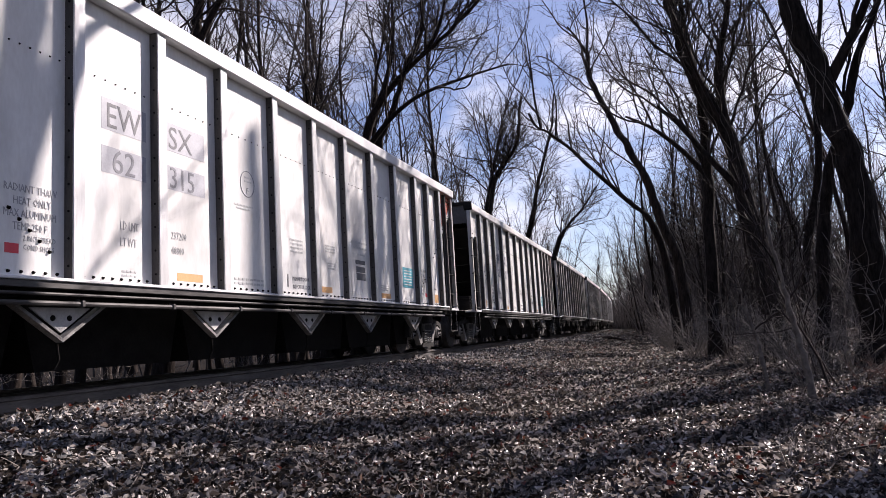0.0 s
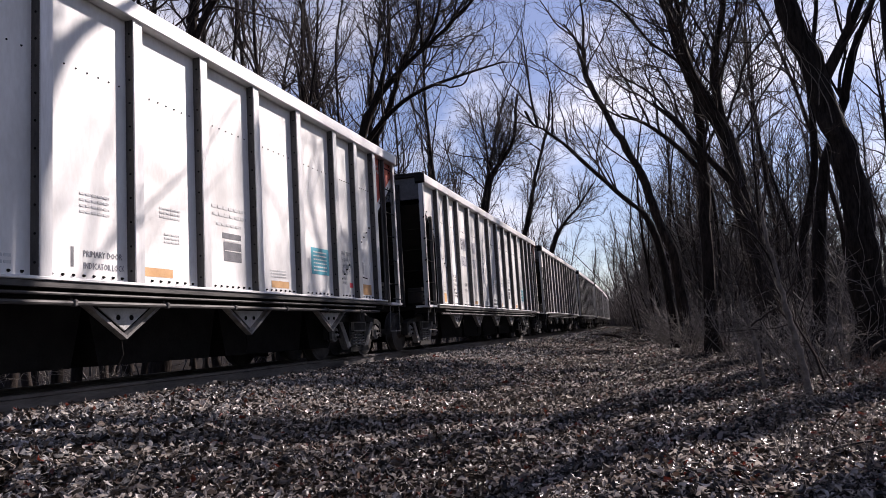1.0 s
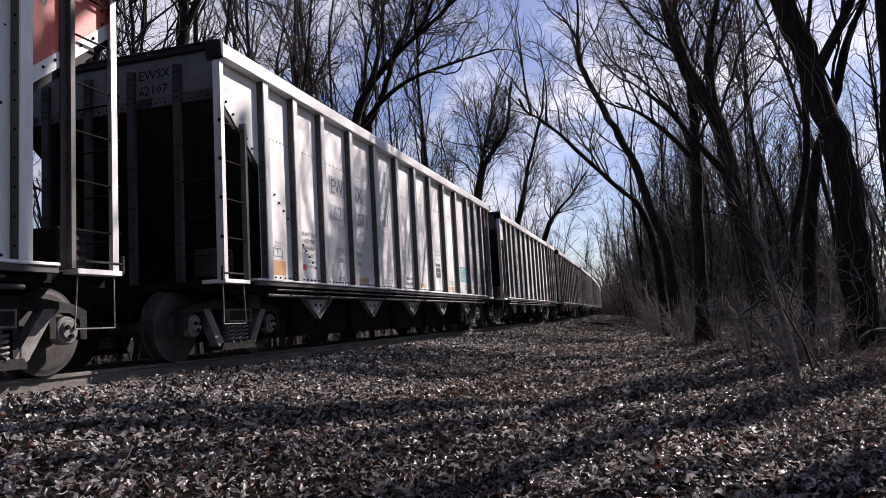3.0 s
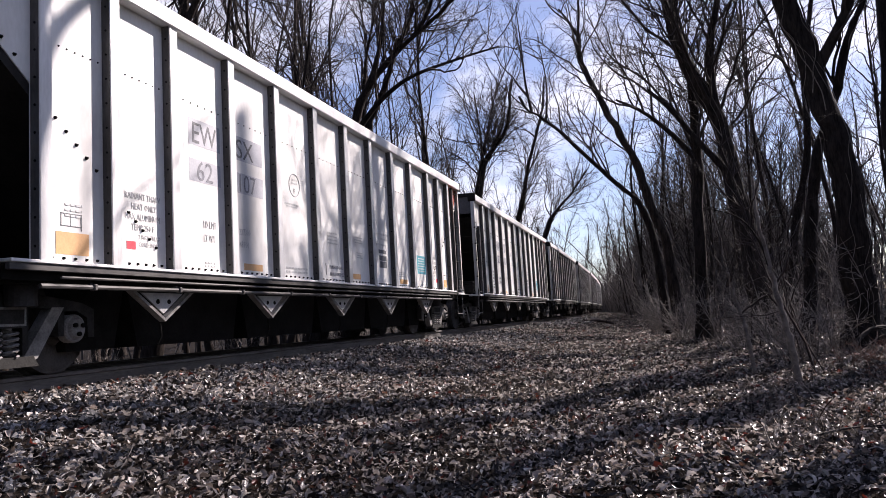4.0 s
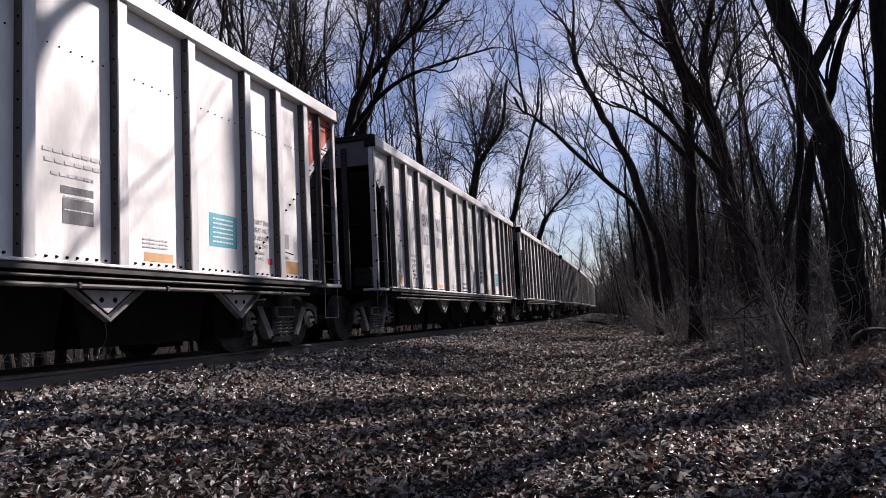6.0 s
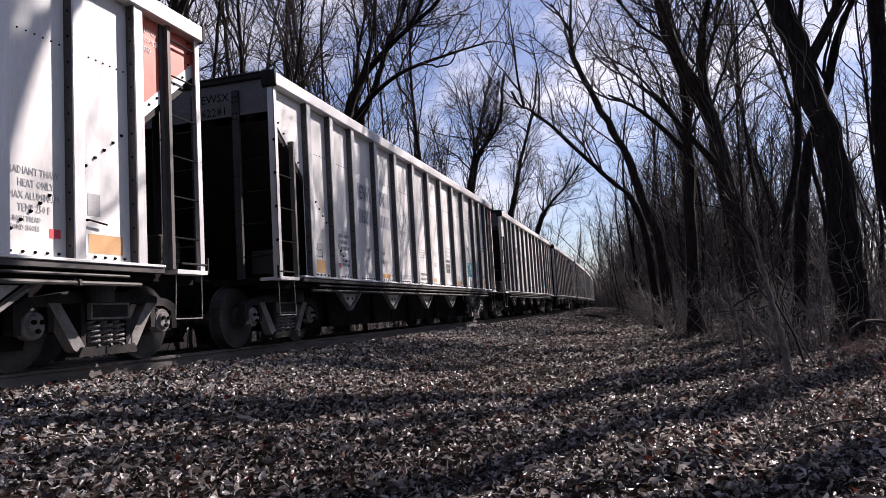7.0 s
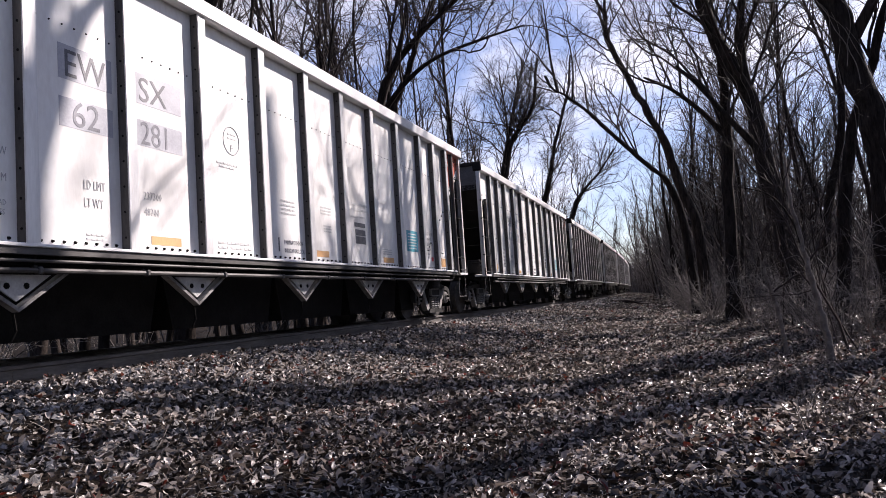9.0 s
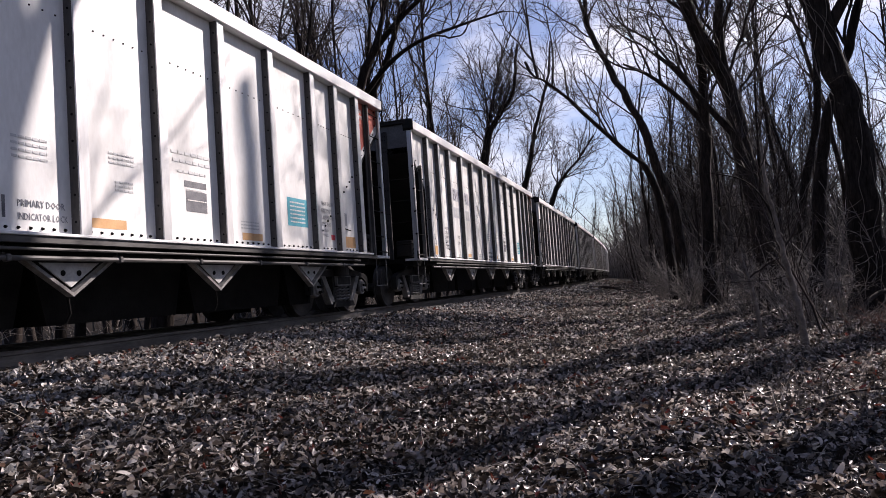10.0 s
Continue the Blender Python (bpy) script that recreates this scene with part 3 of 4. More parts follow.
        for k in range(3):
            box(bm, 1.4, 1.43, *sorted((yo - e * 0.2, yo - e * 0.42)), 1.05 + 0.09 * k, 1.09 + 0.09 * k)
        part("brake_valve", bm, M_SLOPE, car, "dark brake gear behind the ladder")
        truck(car, e * TRUCK_Y)
    ladder(car, -1, (1.45, 1.92, 2.39, 2.86), 2.95, False)
    ladder(car, 1, (1.3, 1.75, 2.2, 2.65, 3.1, 3.5), ZC, True)
    for side in (1, -1):
        a, b = POSTS[-1] + 0.13, HALF - 0.06
        bm = bmesh.new()
        prism(bm, [(a, slope_z(a) - 0.02), (b, slope_z(b) - 0.02), (b, slope_z(b) + 0.13), (a, slope_z(a) + 0.13)], 0, *sorted((side * XP, side * (XP + 0.007))))
        part("slope_flange", bm, M_WHITE, car, "white edge strip along the sloping end")
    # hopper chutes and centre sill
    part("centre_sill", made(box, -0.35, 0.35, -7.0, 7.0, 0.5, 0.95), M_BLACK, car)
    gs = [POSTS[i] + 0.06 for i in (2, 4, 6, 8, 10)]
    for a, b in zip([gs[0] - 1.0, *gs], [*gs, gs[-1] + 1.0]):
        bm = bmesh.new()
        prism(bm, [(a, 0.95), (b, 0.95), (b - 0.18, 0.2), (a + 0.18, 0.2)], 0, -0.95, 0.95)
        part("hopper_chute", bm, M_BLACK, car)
    for y in gs:
        gusset(car, y)
    # decals and lettering common to all wagons
    def plate(name, y0, y1, z0, z1, m, label=""):
        return part(name, made(box, XP + 0.0005, XP + 0.0025, y0, y1, z0, z1), m, car, label)
    for y0, y1, z0, z1 in ((5.55, 5.99, 1.06, 1.24), (-6.0, -5.62, 1.06, 1.26), (-3.04, -2.6, 1.06, 1.145), (0.2, 0.65, 1.07, 1.16), (2.64, 3.1, 1.06, 1.15)):
        plate("orange_decal", y0, y1, z0, z1, M_ORANGE, "faded orange reflective decal")
    plate("teal_decal", 3.78, 4.36, 1.31, 1.71, M_TEAL, "teal notice decal")
    bars(car, [(3.85, 1.36 + 0.055 * k, 0.42, 0.02) for k in range(6)], M_PALE, label="pale rows on the teal decal")
    plate("scarlet_decal", -5.13, -5.0, 1.17, 1.25, M_SCARLET)
    plate("scarlet_decal", 5.1, 5.22, 1.16, 1.24, M_SCARLET)
    plate("dark_label", 1.56, 1.95, 1.60, 1.67, M_INK, "dark consolidated stencil label")
    plate("dark_label", 1.58, 1.95, 1.33, 1.56, M_INK)
    bars(car, [(1.6, 1.57, 0.3, 0.015), (1.6, 1.45, 0.34, 0.012)], M_PALE, label="pale lines of the label")
    plate("paper_label", 5.54, 5.7, 1.41, 1.62, M_FAINT, "small grey paper label")
    bars(car, [(-0.62, 1.6 + 0.055 * k, 0.36, 0.022) for k in range(4)] + [(0.45, 1.7 + 0.045 * k, 0.34, 0.018) for k in range(3)]
         + [(0.52, 1.44 + 0.04 * k, 0.24, 0.018) for k in range(3)] + [(2.62, 1.2 + 0.04 * k, 0.4, 0.016) for k in range(3)]
         + [(-1.98, 1.08 + 0.055 * k, 0.66, 0.026) for k in range(2)]
         + [(1.36, 1.95, 0.7, 0.035), (1.38, 1.86, 0.68, 0.035), (1.45, 1.75, 0.5, 0.03), (-5.9, 1.5, 0.2, 0.02), (-5.9, 1.45, 0.2, 0.02), (-5.9, 1.4, 0.2, 0.02)]
         + [(-1.95, 2.06, 0.4, 0.02), (-1.9, 2.02, 0.3, 0.02), (-1.72, 2.38, 0.16, 0.02), (-1.72, 2.43, 0.16, 0.02), (-3.85, 1.1, 0.2, 0.018), (-3.85, 1.06, 0.2, 0.018)], M_PRINT)
    bm = bmesh.new()
    for y0, y1, z0, z1 in ((-5.95, -5.7, 1.42, 1.43), (-5.95, -5.7, 1.31, 1.32), (-5.95, -5.935, 1.31, 1.43), (-5.715, -5.7, 1.28, 1.43), (-5.84, -5.83, 1.31, 1.43)):
        box(bm, XP + 0.0005, XP + 0.002, y0, y1, z0, z1)
    part("stencil_box", bm, M_INK, car, "small black outlined stencil box")
    bm = bmesh.new()
    rod(bm, (XP, 5.5, 1.36), (XP + 0.05, 5.5, 1.355), 0.012, 6)
    rod(bm, (XP + 0.045, 5.49, 1.36), (XP + 0.045, 5.74, 1.335), 0.009, 6)
    part("door_hook", bm, M_BLACK, car, "short black hook handle")
    for y in (-5.15, 4.68):
        for k, row in enumerate(("RADIANT THAW", "HEAT ONLY", "MAX ALUMINUM", "TEMP 250 F")):
            writing(row, 0.092, M_FAINT, car, y + (0, 0.09, 0, 0.09)[k], 1.68 - 0.105 * k, wide=0.75)
        for k, row in enumerate(("2 INCH TREAD", "COND SHOES")):
            writing(row, 0.066, M_FAINT, car, y + 0.0 + (0.19 if y < 0 else 0), 1.28 - 0.075 * k, wide=0.75)
    writing("LD LMT", 0.12, M_FAINT, car, -3.87, 1.51, wide=0.62)
    writing("LT WT", 0.12, M_FAINT, car, -3.87, 1.35, wide=0.62)
    writing("F", 0.12, M_FAINT, car, -1.68, 2.23)
    bm = bmesh.new()
    for i in range(28):
        a, b = i * 2 * math.pi / 28, (i + 1) * 2 * math.pi / 28
        rod(bm, (XP + 0.001, -1.65 + 0.155 * math.cos(a), 2.36 + 0.165 * math.sin(a)), (XP + 0.001, -1.65 + 0.155 * math.cos(b), 2.36 + 0.165 * math.sin(b)), 0.006, 4)
    part("round_stencil", bm, M_FAINT, car, "thin circular stencil")
    writing("PRIMARY DOOR", 0.085, M_MARK, car, -0.58, 1.2, wide=0.78)
    writing("INDICATOR LOCK", 0.085, M_MARK, car, -0.58, 1.09, wide=0.72)
    part("lettering_arrow", made(box, XP + 0.001, XP + 0.003, -0.72, -0.69, 1.1, 1.28), M_INK, car)
    for k, row in enumerate(("ROTARY", "COUPLER", "END")):
        writing(row, 0.085, M_PALE, car, 6.37, 3.46 - 0.1 * k, wide=0.62)
    return car


def number(car, left, right, weights):
    """The wagon's own marks on grey patches; unread numbers stay bars."""
    def plate(y0, y1, z0, z1):
        part("grey_patch", made(box, XP + 0.0004, XP + 0.002, y0, y1, z0, z1), M_PATCH, car, "grey painted patch behind the marks")
    for y0, y1 in ((-4.11, -3.5), (-3.2, -2.53)):
        plate(y0, y1, 2.45, 2.76)
        plate(y0, y1, 2.03, 2.29)
    writing("EW", 0.35, M_INK, car, -4.06, 2.48, wide=0.9)
    writing("SX", 0.35, M_INK, car, -3.16, 2.48, wide=1.0)
    if left:
        writing(left, 0.33, M_MARK, car, -3.98, 2.05, wide=1.0)
        writing(right, 0.33, M_MARK, car, -3.15, 2.05, wide=0.9)
        writing(left + right, 0.17, M_BLACK, car, 0.42, 3.32, x=HALF - 0.058, end=True)
    else:
        bars(car, [(-3.95, 2.06, 0.35, 0.2), (-3.12, 2.06, 0.5, 0.2)], M_FAINT)
        bars(car, [(-3.13, 1.5, 0.28, 0.08), (-3.13, 1.34, 0.28, 0.08)], M_FAINT)
    writing("EWSX", 0.17, M_BLACK, car, 0.42, 3.52, x=HALF - 0.058, end=True)
    for k, w in enumerate(weights):
        writing(w, 0.115, M_FAINT, car, -3.13, 1.5 - 0.16 * k, wide=0.75)


CARS = [build_car()]
for _ in range(8):
    CARS.append(copy_thing(CARS[0], Matrix()))
for c, marks in zip(CARS, [("62", "315", ("237200", "48800")), ("62", "107", ("237300", "48700")), ("62", "281", ("237300", "48700"))] + [("", "", ())] * 6):
    number(c, *marks)


# ---- trees ----
UP = Vector((0, 0, 1))


class Wood:
    """Collects tapering tubes, and turns them into one mesh."""

    def __init__(self):
        self.runs = {}

    def add(self, pts, radii, sides):
        self.runs.setdefault((len(pts), sides), []).append((pts, radii))

    def mesh(self, name, material, smooth=True):
        verts, faces, base = [], [], 0
        for (n, k), runs in self.runs.items():
            p = np.array([[tuple(q) for q in r[0]] for r in runs], float)
            rad = np.array([r[1] for r in runs], float)
            t = np.gradient(p, axis=1)
            t /= np.linalg.norm(t, axis=2, keepdims=True) + 1e-9
            mean = np.abs(t.mean(axis=1, keepdims=True)[..., 2:3])
            ref = np.where(mean > 0.6, np.array([1.0, 0.13, 0.0]), np.array([0.0, 0.1, 1.0])) + np.zeros_like(t)
            a = np.cross(t, ref)
            a /= np.linalg.norm(a, axis=2, keepdims=True) + 1e-9
            b = np.cross(t, a)
            ang = np.arange(k) * 2 * math.pi / k
            ring = p[:, :, None] + rad[:, :, None, None] * (np.cos(ang)[:, None] * a[:, :, None] + np.sin(ang)[:, None] * b[:, :, None])
            verts.append(ring.reshape(-1, 3))
            m = len(runs)
            i, j, s = np.meshgrid(np.arange(m), np.arange(n - 1), np.arange(k), indexing="ij")
            s2 = (s + 1) % k
            q = np.stack([(i * n + j) * k + s, (i * n + j) * k + s2, (i * n + j + 1) * k + s2, (i * n + j + 1) * k + s], -1)
            faces.append(q.reshape(-1, 4) + base)
            base += m * n * k
        if not verts:
            return None
        return mesh_of(name, np.concatenate(verts).tolist(), np.concatenate(faces).tolist(), material, smooth)


def bend(p, d, length, n, wiggle, lift, rng):
    """A wandering line of n points from p along d."""
    pts, d = [p.copy()], d.normalized()
    for _ in range(n - 1):
        d = (d + Vector((rng.gauss(0, wiggle), rng.gauss(0, wiggle), rng.gauss(0, wiggle) + lift))).normalized()
        pts.append(pts[-1] + d * (length / (n - 1)))
    return pts


def taper(r0, r1, n):
    return [r0 + (r1 - r0) * i / (n - 1) for i in range(n)]


def side_way(d, angle, rng):
    """d turned away from itself by an angle, to a random side."""
    axis = d.cross(Vector((rng.gauss(0, 1), rng.gauss(0, 1), rng.gauss(0, 1)))).normalized()
    return (Matrix.Rotation(angle, 3, axis) @ d).normalized()


STEPS = {2: (6, 4), 3: (4, 3), 4: (3, 3)}
LONGEST = {2: 2.6, 3: 1.25, 4: 0.6}
PER_METRE = {2: 2.6, 3: 3.2, 4: 3.2}


def ramify(crown, pts, r0, r1, level, last, rng, dense, length):
    """Side shoots along a line; each level is shorter, thinner and more upright."""
    n = len(pts)
    count = max(2, int(length * PER_METRE[level] * dense * rng.uniform(0.8, 1.25)))
    for _ in range(count):
        f = rng.uniform(0.12, 1.0) ** 0.8
        x = f * (n - 1)
        i = min(int(x), n - 2)
        p = pts[i].lerp(pts[i + 1], x - i)
        d = (pts[i + 1] - pts[i]).normalized()
        ln = min(length * rng.uniform(0.3, 0.62) * (1.15 - 0.6 * f), LONGEST[level])
        if ln < 0.15:
            continue
        r = max(0.003, min((r0 + (r1 - r0) * f) * rng.uniform(0.45, 0.7), 0.007 * ln + 0.004))
        k, sides = STEPS[level]
        line = bend(p, side_way(d, radians(rng.uniform(25, 65)), rng), ln, k, 0.24, 0.06, rng)
        crown.add(line, taper(r, max(0.002, r * 0.4), k), sides)
        if level < last:
            ramify(crown, line, r, r * 0.4, level + 1, last, rng, dense, ln)


def spline(way, n):
    """Points along a smooth line through the waypoints."""
    w = [Vector(q) for q in way]
    w = [w[0] * 2 - w[1], *w, w[-1] * 2 - w[-2]]
    out, m = [], len(w) - 3
    for i in range(n):
        x = i / (n - 1) * m
        k = min(int(x), m - 1)
        t = x - k
        a, b, c, d = w[k:k + 4]
        out.append(0.5 * (2 * b + (c - a) * t + (2 * a - 5 * b + 4 * c - d) * t * t + (3 * b - a - 3 * c + d) * t ** 3))
    return out


def tree(way, r0, r1, seed, limbs_up=(), bare=0.35, dense=1.0, last=4, shoots=16, reach=5.0, label="", rings=120, ribs=24, vines=0, bark_of=M_BARK):
    """A bare tree: a trunk along a bent line with given large limbs, and shoots to the last twig."""
    rng = random.Random(seed)
    ob = new("tree")
    x, y, _ = way[0]
    foot = Vector((x, y, gz(x, y) - 0.12))
    local = [Vector(q) - foot for q in way]
    local[0].z = 0.0
    crown = Wood()
    n = 30
    line = spline(local, n)
    for q in line[1:]:
        q += Vector((rng.gauss(0, 0.02), rng.gauss(0, 0.02), 0)) * min(1.0, r0 * 5)
    rad = [(r0 + (r1 - r0) * (i / (n - 1))) * (1 + rng.gauss(0, 0.05)) * (1 + 0.2 * math.exp(-2.0 * i)) for i in range(n)]
    line2 = spline(line, rings)
    pts = []
    for j, q in enumerate(line2):
        base = rad[min(int(j / rings * n), n - 1)]
        flare = 1 + 0.35 * math.exp(-25.0 * j / rings)
        for i in range(ribs):
            a = i * 2 * math.pi / ribs
            bark = 1 + 0.16 * noise.noise(Vector((2 * math.cos(a), 2 * math.sin(a), q.z * 1.1 + seed))) + 0.13 * noise.noise(Vector((5 * math.cos(a), 5 * math.sin(a), q.z * 3.5)))
            pts.append(q + Vector((math.cos(a), math.sin(a), 0)) * base * bark * (flare if i % 5 < 2 else 1 + (flare - 1) * 0.4))
    skin = [(j * ribs + i, j * ribs + (i + 1) % ribs, (j + 1) * ribs + (i + 1) % ribs, (j + 1) * ribs + i) for j in range(rings - 1) for i in range(ribs)]
    lines = [(line, r0, r1, bare)]
    child("trunk", mesh_of("trunk", [tuple(q) for q in pts], skin, bark_of, True), ob, "dark furrowed trunk" if bark_of is M_BARK else "slim grey trunk")
    for pts, a, b in limbs_up:
        k, w = 18, Wood()
        q = spline([Vector(p) - foot for p in pts], k)
        w.add(q, taper(a, b, k), 8)
        child("limb", w.mesh("limb", M_BARK), ob)
        lines.append((q, a, b, 0.15))
    for pts, a, b, low in lines:
        m = len(pts)
        total = sum((pts[i + 1] - pts[i]).length for i in range(m - 1))
        for _ in range(max(3, int(shoots * total * (1 - low) / 10))):
            f = low + (1 - low) * rng.random() ** 0.8
            i = min(int(f * (m - 1)), m - 2)
            d = (pts[i + 1] - pts[i]).normalized()
            ln = reach * rng.uniform(0.4, 1.15) * (1.1 - 0.4 * f)
            r = min((a + (b - a) * f) * 0.7, 0.008 + 0.0085 * ln)
            start = (side_way(d, radians(rng.uniform(25, 60)), rng) + UP * 0.3).normalized()
            shoot = bend(pts[i], start, ln, 12, 0.17, 0.05, rng)
            crown.add(shoot, taper(r, max(0.006, r * 0.3), 12), 5)
            ramify(crown, shoot, r, r * 0.3, 2, last, rng, dense, ln)
    for _ in range(vines):
        a, w, k0 = rng.uniform(0, 6.3), Wood(), rng.randrange(0, 20)
        k1 = min(n - 1, k0 + rng.randrange(4, 10))
        run = []
        for j in range(k0, k1):
            a += rng.gauss(0.0, 0.3)
            run.append(line[j] + Vector((math.cos(a), math.sin(a), 0)) * (rad[j] * 1.12 + 0.015 + (0.05 if rng.random() < 0.15 else 0)))
        run = spline(run, 24)
        w.add(run, taper(rng.uniform(0.005, 0.011), 0.003, 24), 5)
        child("vine", w.mesh("vine", M_VINE), ob, "pale dry vine climbing the trunk")
    ob.matrix_basis = Matrix.Translation(foot)
    tagged(child("crown", crown.mesh("crown", M_TWIG), ob, "leafless crown of fine dark branches"), kind="stuff")
    tagged(ob, label, "tree", "trees of the wood")
    return ob


# the trees that stand out, beside the path
tree([(9.75, 14.4, 0), (9.79, 14.4, 1.08), (9.74, 14.4, 2.61), (9.5, 14.4, 3.99), (9.27, 14.4, 5.21), (9.04, 14.4, 6.25), (8.8, 14.4, 7.79), (8.62, 14.3, 10), (8.3, 14.2, 13.5)],
     0.26, 0.14, 11, [([(8.62, 14.3, 10.0), (8.6, 13.9, 11.1), (8.56, 13.3, 11.7), (8.5, 12.4, 12.1), (8.4, 11.0, 12.4)], 0.13, 0.05),
                      ([(8.6, 14.3, 10.4), (8.57, 14.8, 11.8), (8.55, 15.4, 12.5), (8.5, 16.4, 13.2)], 0.13, 0.05), ([(9.55, 14.4, 4.6), (9.95, 14.3, 5.3), (10.4, 14.2, 6.2), (11.2, 14.0, 7.8)], 0.11, 0.04)], 0.45, 0.8, 4, 9, 4.2,
     "thick leafless tree leaning over the path, vine-streaked dark bark", vines=22)
tree([(8.98, 15.2, 0), (9.2, 15.2, 1.15), (9.42, 15.2, 2.76), (9.9, 15.2, 4.15), (10.27, 15.2, 5.32), (10.66, 15.2, 6.16), (11.4, 15.2, 8.6)],
     0.125, 0.05, 12, (), 0.5, 0.8, 4, 9, 3.2, "slender leafless tree behind a thick trunk", vines=4)
tree([(8.9, 20, 0), (8.69, 20, 1.68), (8.49, 20, 3.02), (8.21, 20, 5.01), (7.76, 20, 6.15), (7.38, 20, 7.47), (7.18, 20, 8.47), (6.99, 20, 9.65), (6.8, 20, 11.69), (6.5, 20, 14.5)],
     0.27, 0.08, 13, [([(8.25, 20, 4.8), (8.12, 20, 6.1), (8.2, 20, 7.33), (8.5, 20, 8.5), (9.0, 20, 11.0)], 0.15, 0.05),
                      ([(8.4, 20, 3.6), (7.7, 20, 4.6), (7.0, 20.2, 5.7), (6.5, 20.3, 6.3)], 0.1, 0.04)], 0.3, 1.35, 4, 20, 4.6,
     "forked leafless tree with shaggy dark bark beside the path", vines=22)
tree([(7.4, 21, 0), (7.56, 21, 2.95), (7.68, 21, 5.32), (7.64, 21, 6.96), (7.43, 21, 8.67), (7.4, 21, 12.5)],
     0.18, 0.06, 14, [([(7.6, 21, 4.4), (7.0, 21, 5.2), (6.3, 21, 5.9), (5.6, 21.2, 6.4)], 0.09, 0.03)], 0.3, 1.35, 4, 20, 4.2, "upright leafless tree in a clump beside the path", vines=7)
tree([(6.9, 27, 0), (6.69, 27, 2.38), (6.18, 27, 4.27), (5.82, 27, 5.78), (5.31, 27, 6.91), (4.63, 27, 8.52), (4.2, 27, 9.69), (4.14, 27, 10.82)],
     0.19, 0.085, 15, [([(4.14, 27, 10.7), (3.85, 27, 11.3), (3.5, 27, 11.9)], 0.07, 0.03), ([(4.14, 27, 10.7), (4.25, 27, 12.0), (4.1, 27, 13.6)], 0.06, 0.02)],
     0.35, 1.35, 4, 24, 3.8, "leaning leafless tree with a broken top")
tree([(6.51, 25, 0), (6.32, 25, 2.26), (5.92, 25, 3.82), (5.33, 25, 4.47), (4.38, 25, 5.56), (3.49, 25, 6.58), (2.75, 25, 7.3), (2.36, 25, 7.56), (2.1, 25, 8.1)],
     0.13, 0.05, 16, [([(2.5, 25, 7.5), (2.35, 25, 8.6), (2.3, 25, 9.8), (2.2, 25, 11.4)], 0.05, 0.012), ([(3.0, 25, 7.1), (3.1, 25, 8.4), (2.9, 25, 10.2)], 0.04, 0.01)],
     0.3, 1.35, 4, 22, 3.2, "leafless tree stem leaning far out over the path")
# slim stems in front of the brush
tree([(7.94, 9.60, -0.69), (7.91, 9.60, -0.29), (7.83, 9.60, 0.22), (7.75, 9.60, 0.74), (7.67, 9.60, 1.31), (7.65, 9.60, 1.88)], 0.05, 0.014, 17, [([(7.76, 9.60, 0.67), (7.65, 9.60, 1.10), (7.42, 9.60, 1.42), (6.97, 9.60, 1.58)], 0.016, 0.004)], 0.3, 0.9, 3, 16, 1.1, "slim grey sapling trunk leaning at the path's edge", 50, 10, bark_of=M_VINE)
tree([(7.63, 11.00, -0.44), (7.54, 11.00, -0.05), (7.45, 11.00, 0.35), (7.40, 11.00, 0.68), (7.32, 11.00, 1.05)], 0.035, 0.01, 18, (), 0.3, 0.9, 3, 14, 0.9, "thin leafless sapling leaning towards the path", 40, 8, bark_of=M_VINE)
# beyond the train
tree([(-4.9, 22, 0), (-3.6, 22, 4.0), (-3.17, 22, 6.11), (-2.78, 22, 7.72), (-1.79, 22, 8.95), (-0.94, 22, 9.59), (0.1, 22, 10.28), (0.92, 22, 10.91), (2.4, 22, 12.2)],
     0.2, 0.05, 21, [([(-2.7, 22, 7.8), (-2.3, 22.3, 9.0), (-2.0, 22.5, 10.6), (-2.0, 22.6, 13.0)], 0.12, 0.03),
                     ([(-3.1, 22, 6.6), (-2.0, 21.8, 7.6), (-0.8, 21.6, 8.2), (0.8, 21.5, 8.5), (2.2, 21.5, 8.7)], 0.1, 0.025),
                     ([(-0.6, 22, 9.8), (0.0, 22, 11.0), (0.3, 22, 13.0)], 0.08, 0.02)], 0.35, 1.35, 4, 26, 4.2,
     "big leafless tree leaning over the track behind the train")
tree([(-4.6, 24, 0), (-3.49, 24, 6.56), (-3.08, 24, 7.99), (-2.58, 24, 8.98), (-2.06, 24, 10.4), (-1.45, 24, 11.37), (-1.23, 24, 14.5)], 0.17, 0.05, 22, (), 0.35, 1.35, 4, 26, 4.2,
     "leafless tree behind the train")
tree([(-6.2, 15.5, 0), (-5.3, 15.5, 4), (-4.88, 15.5, 8.4), (-4.78, 15.5, 9.4), (-4.3, 15.5, 12.5)], 0.24, 0.08, 23, [([(-4.9, 15.5, 8.2), (-4.2, 15.5, 9.3), (-3.2, 15.5, 10.2), (-1.5, 15.6, 11.2)], 0.1, 0.03)],
     0.3, 1.35, 4, 24, 4.4, "leafless tree with dark forking limbs behind the train")
tree([(-6.6, 45, 0), (-4.31, 45, 9.1), (-3.76, 45, 10.53), (-3.22, 45, 11.21), (-2.3, 45, 12.58), (-1.84, 45, 15.5)], 0.3, 0.08, 24,
     [([(-4.2, 45, 9.4), (-4.1, 45, 11.5), (-4.4, 45, 15)], 0.12, 0.03)], 0.2, 1.3, 3, 28, 5.0, "tall leafless tree leaning over the track")
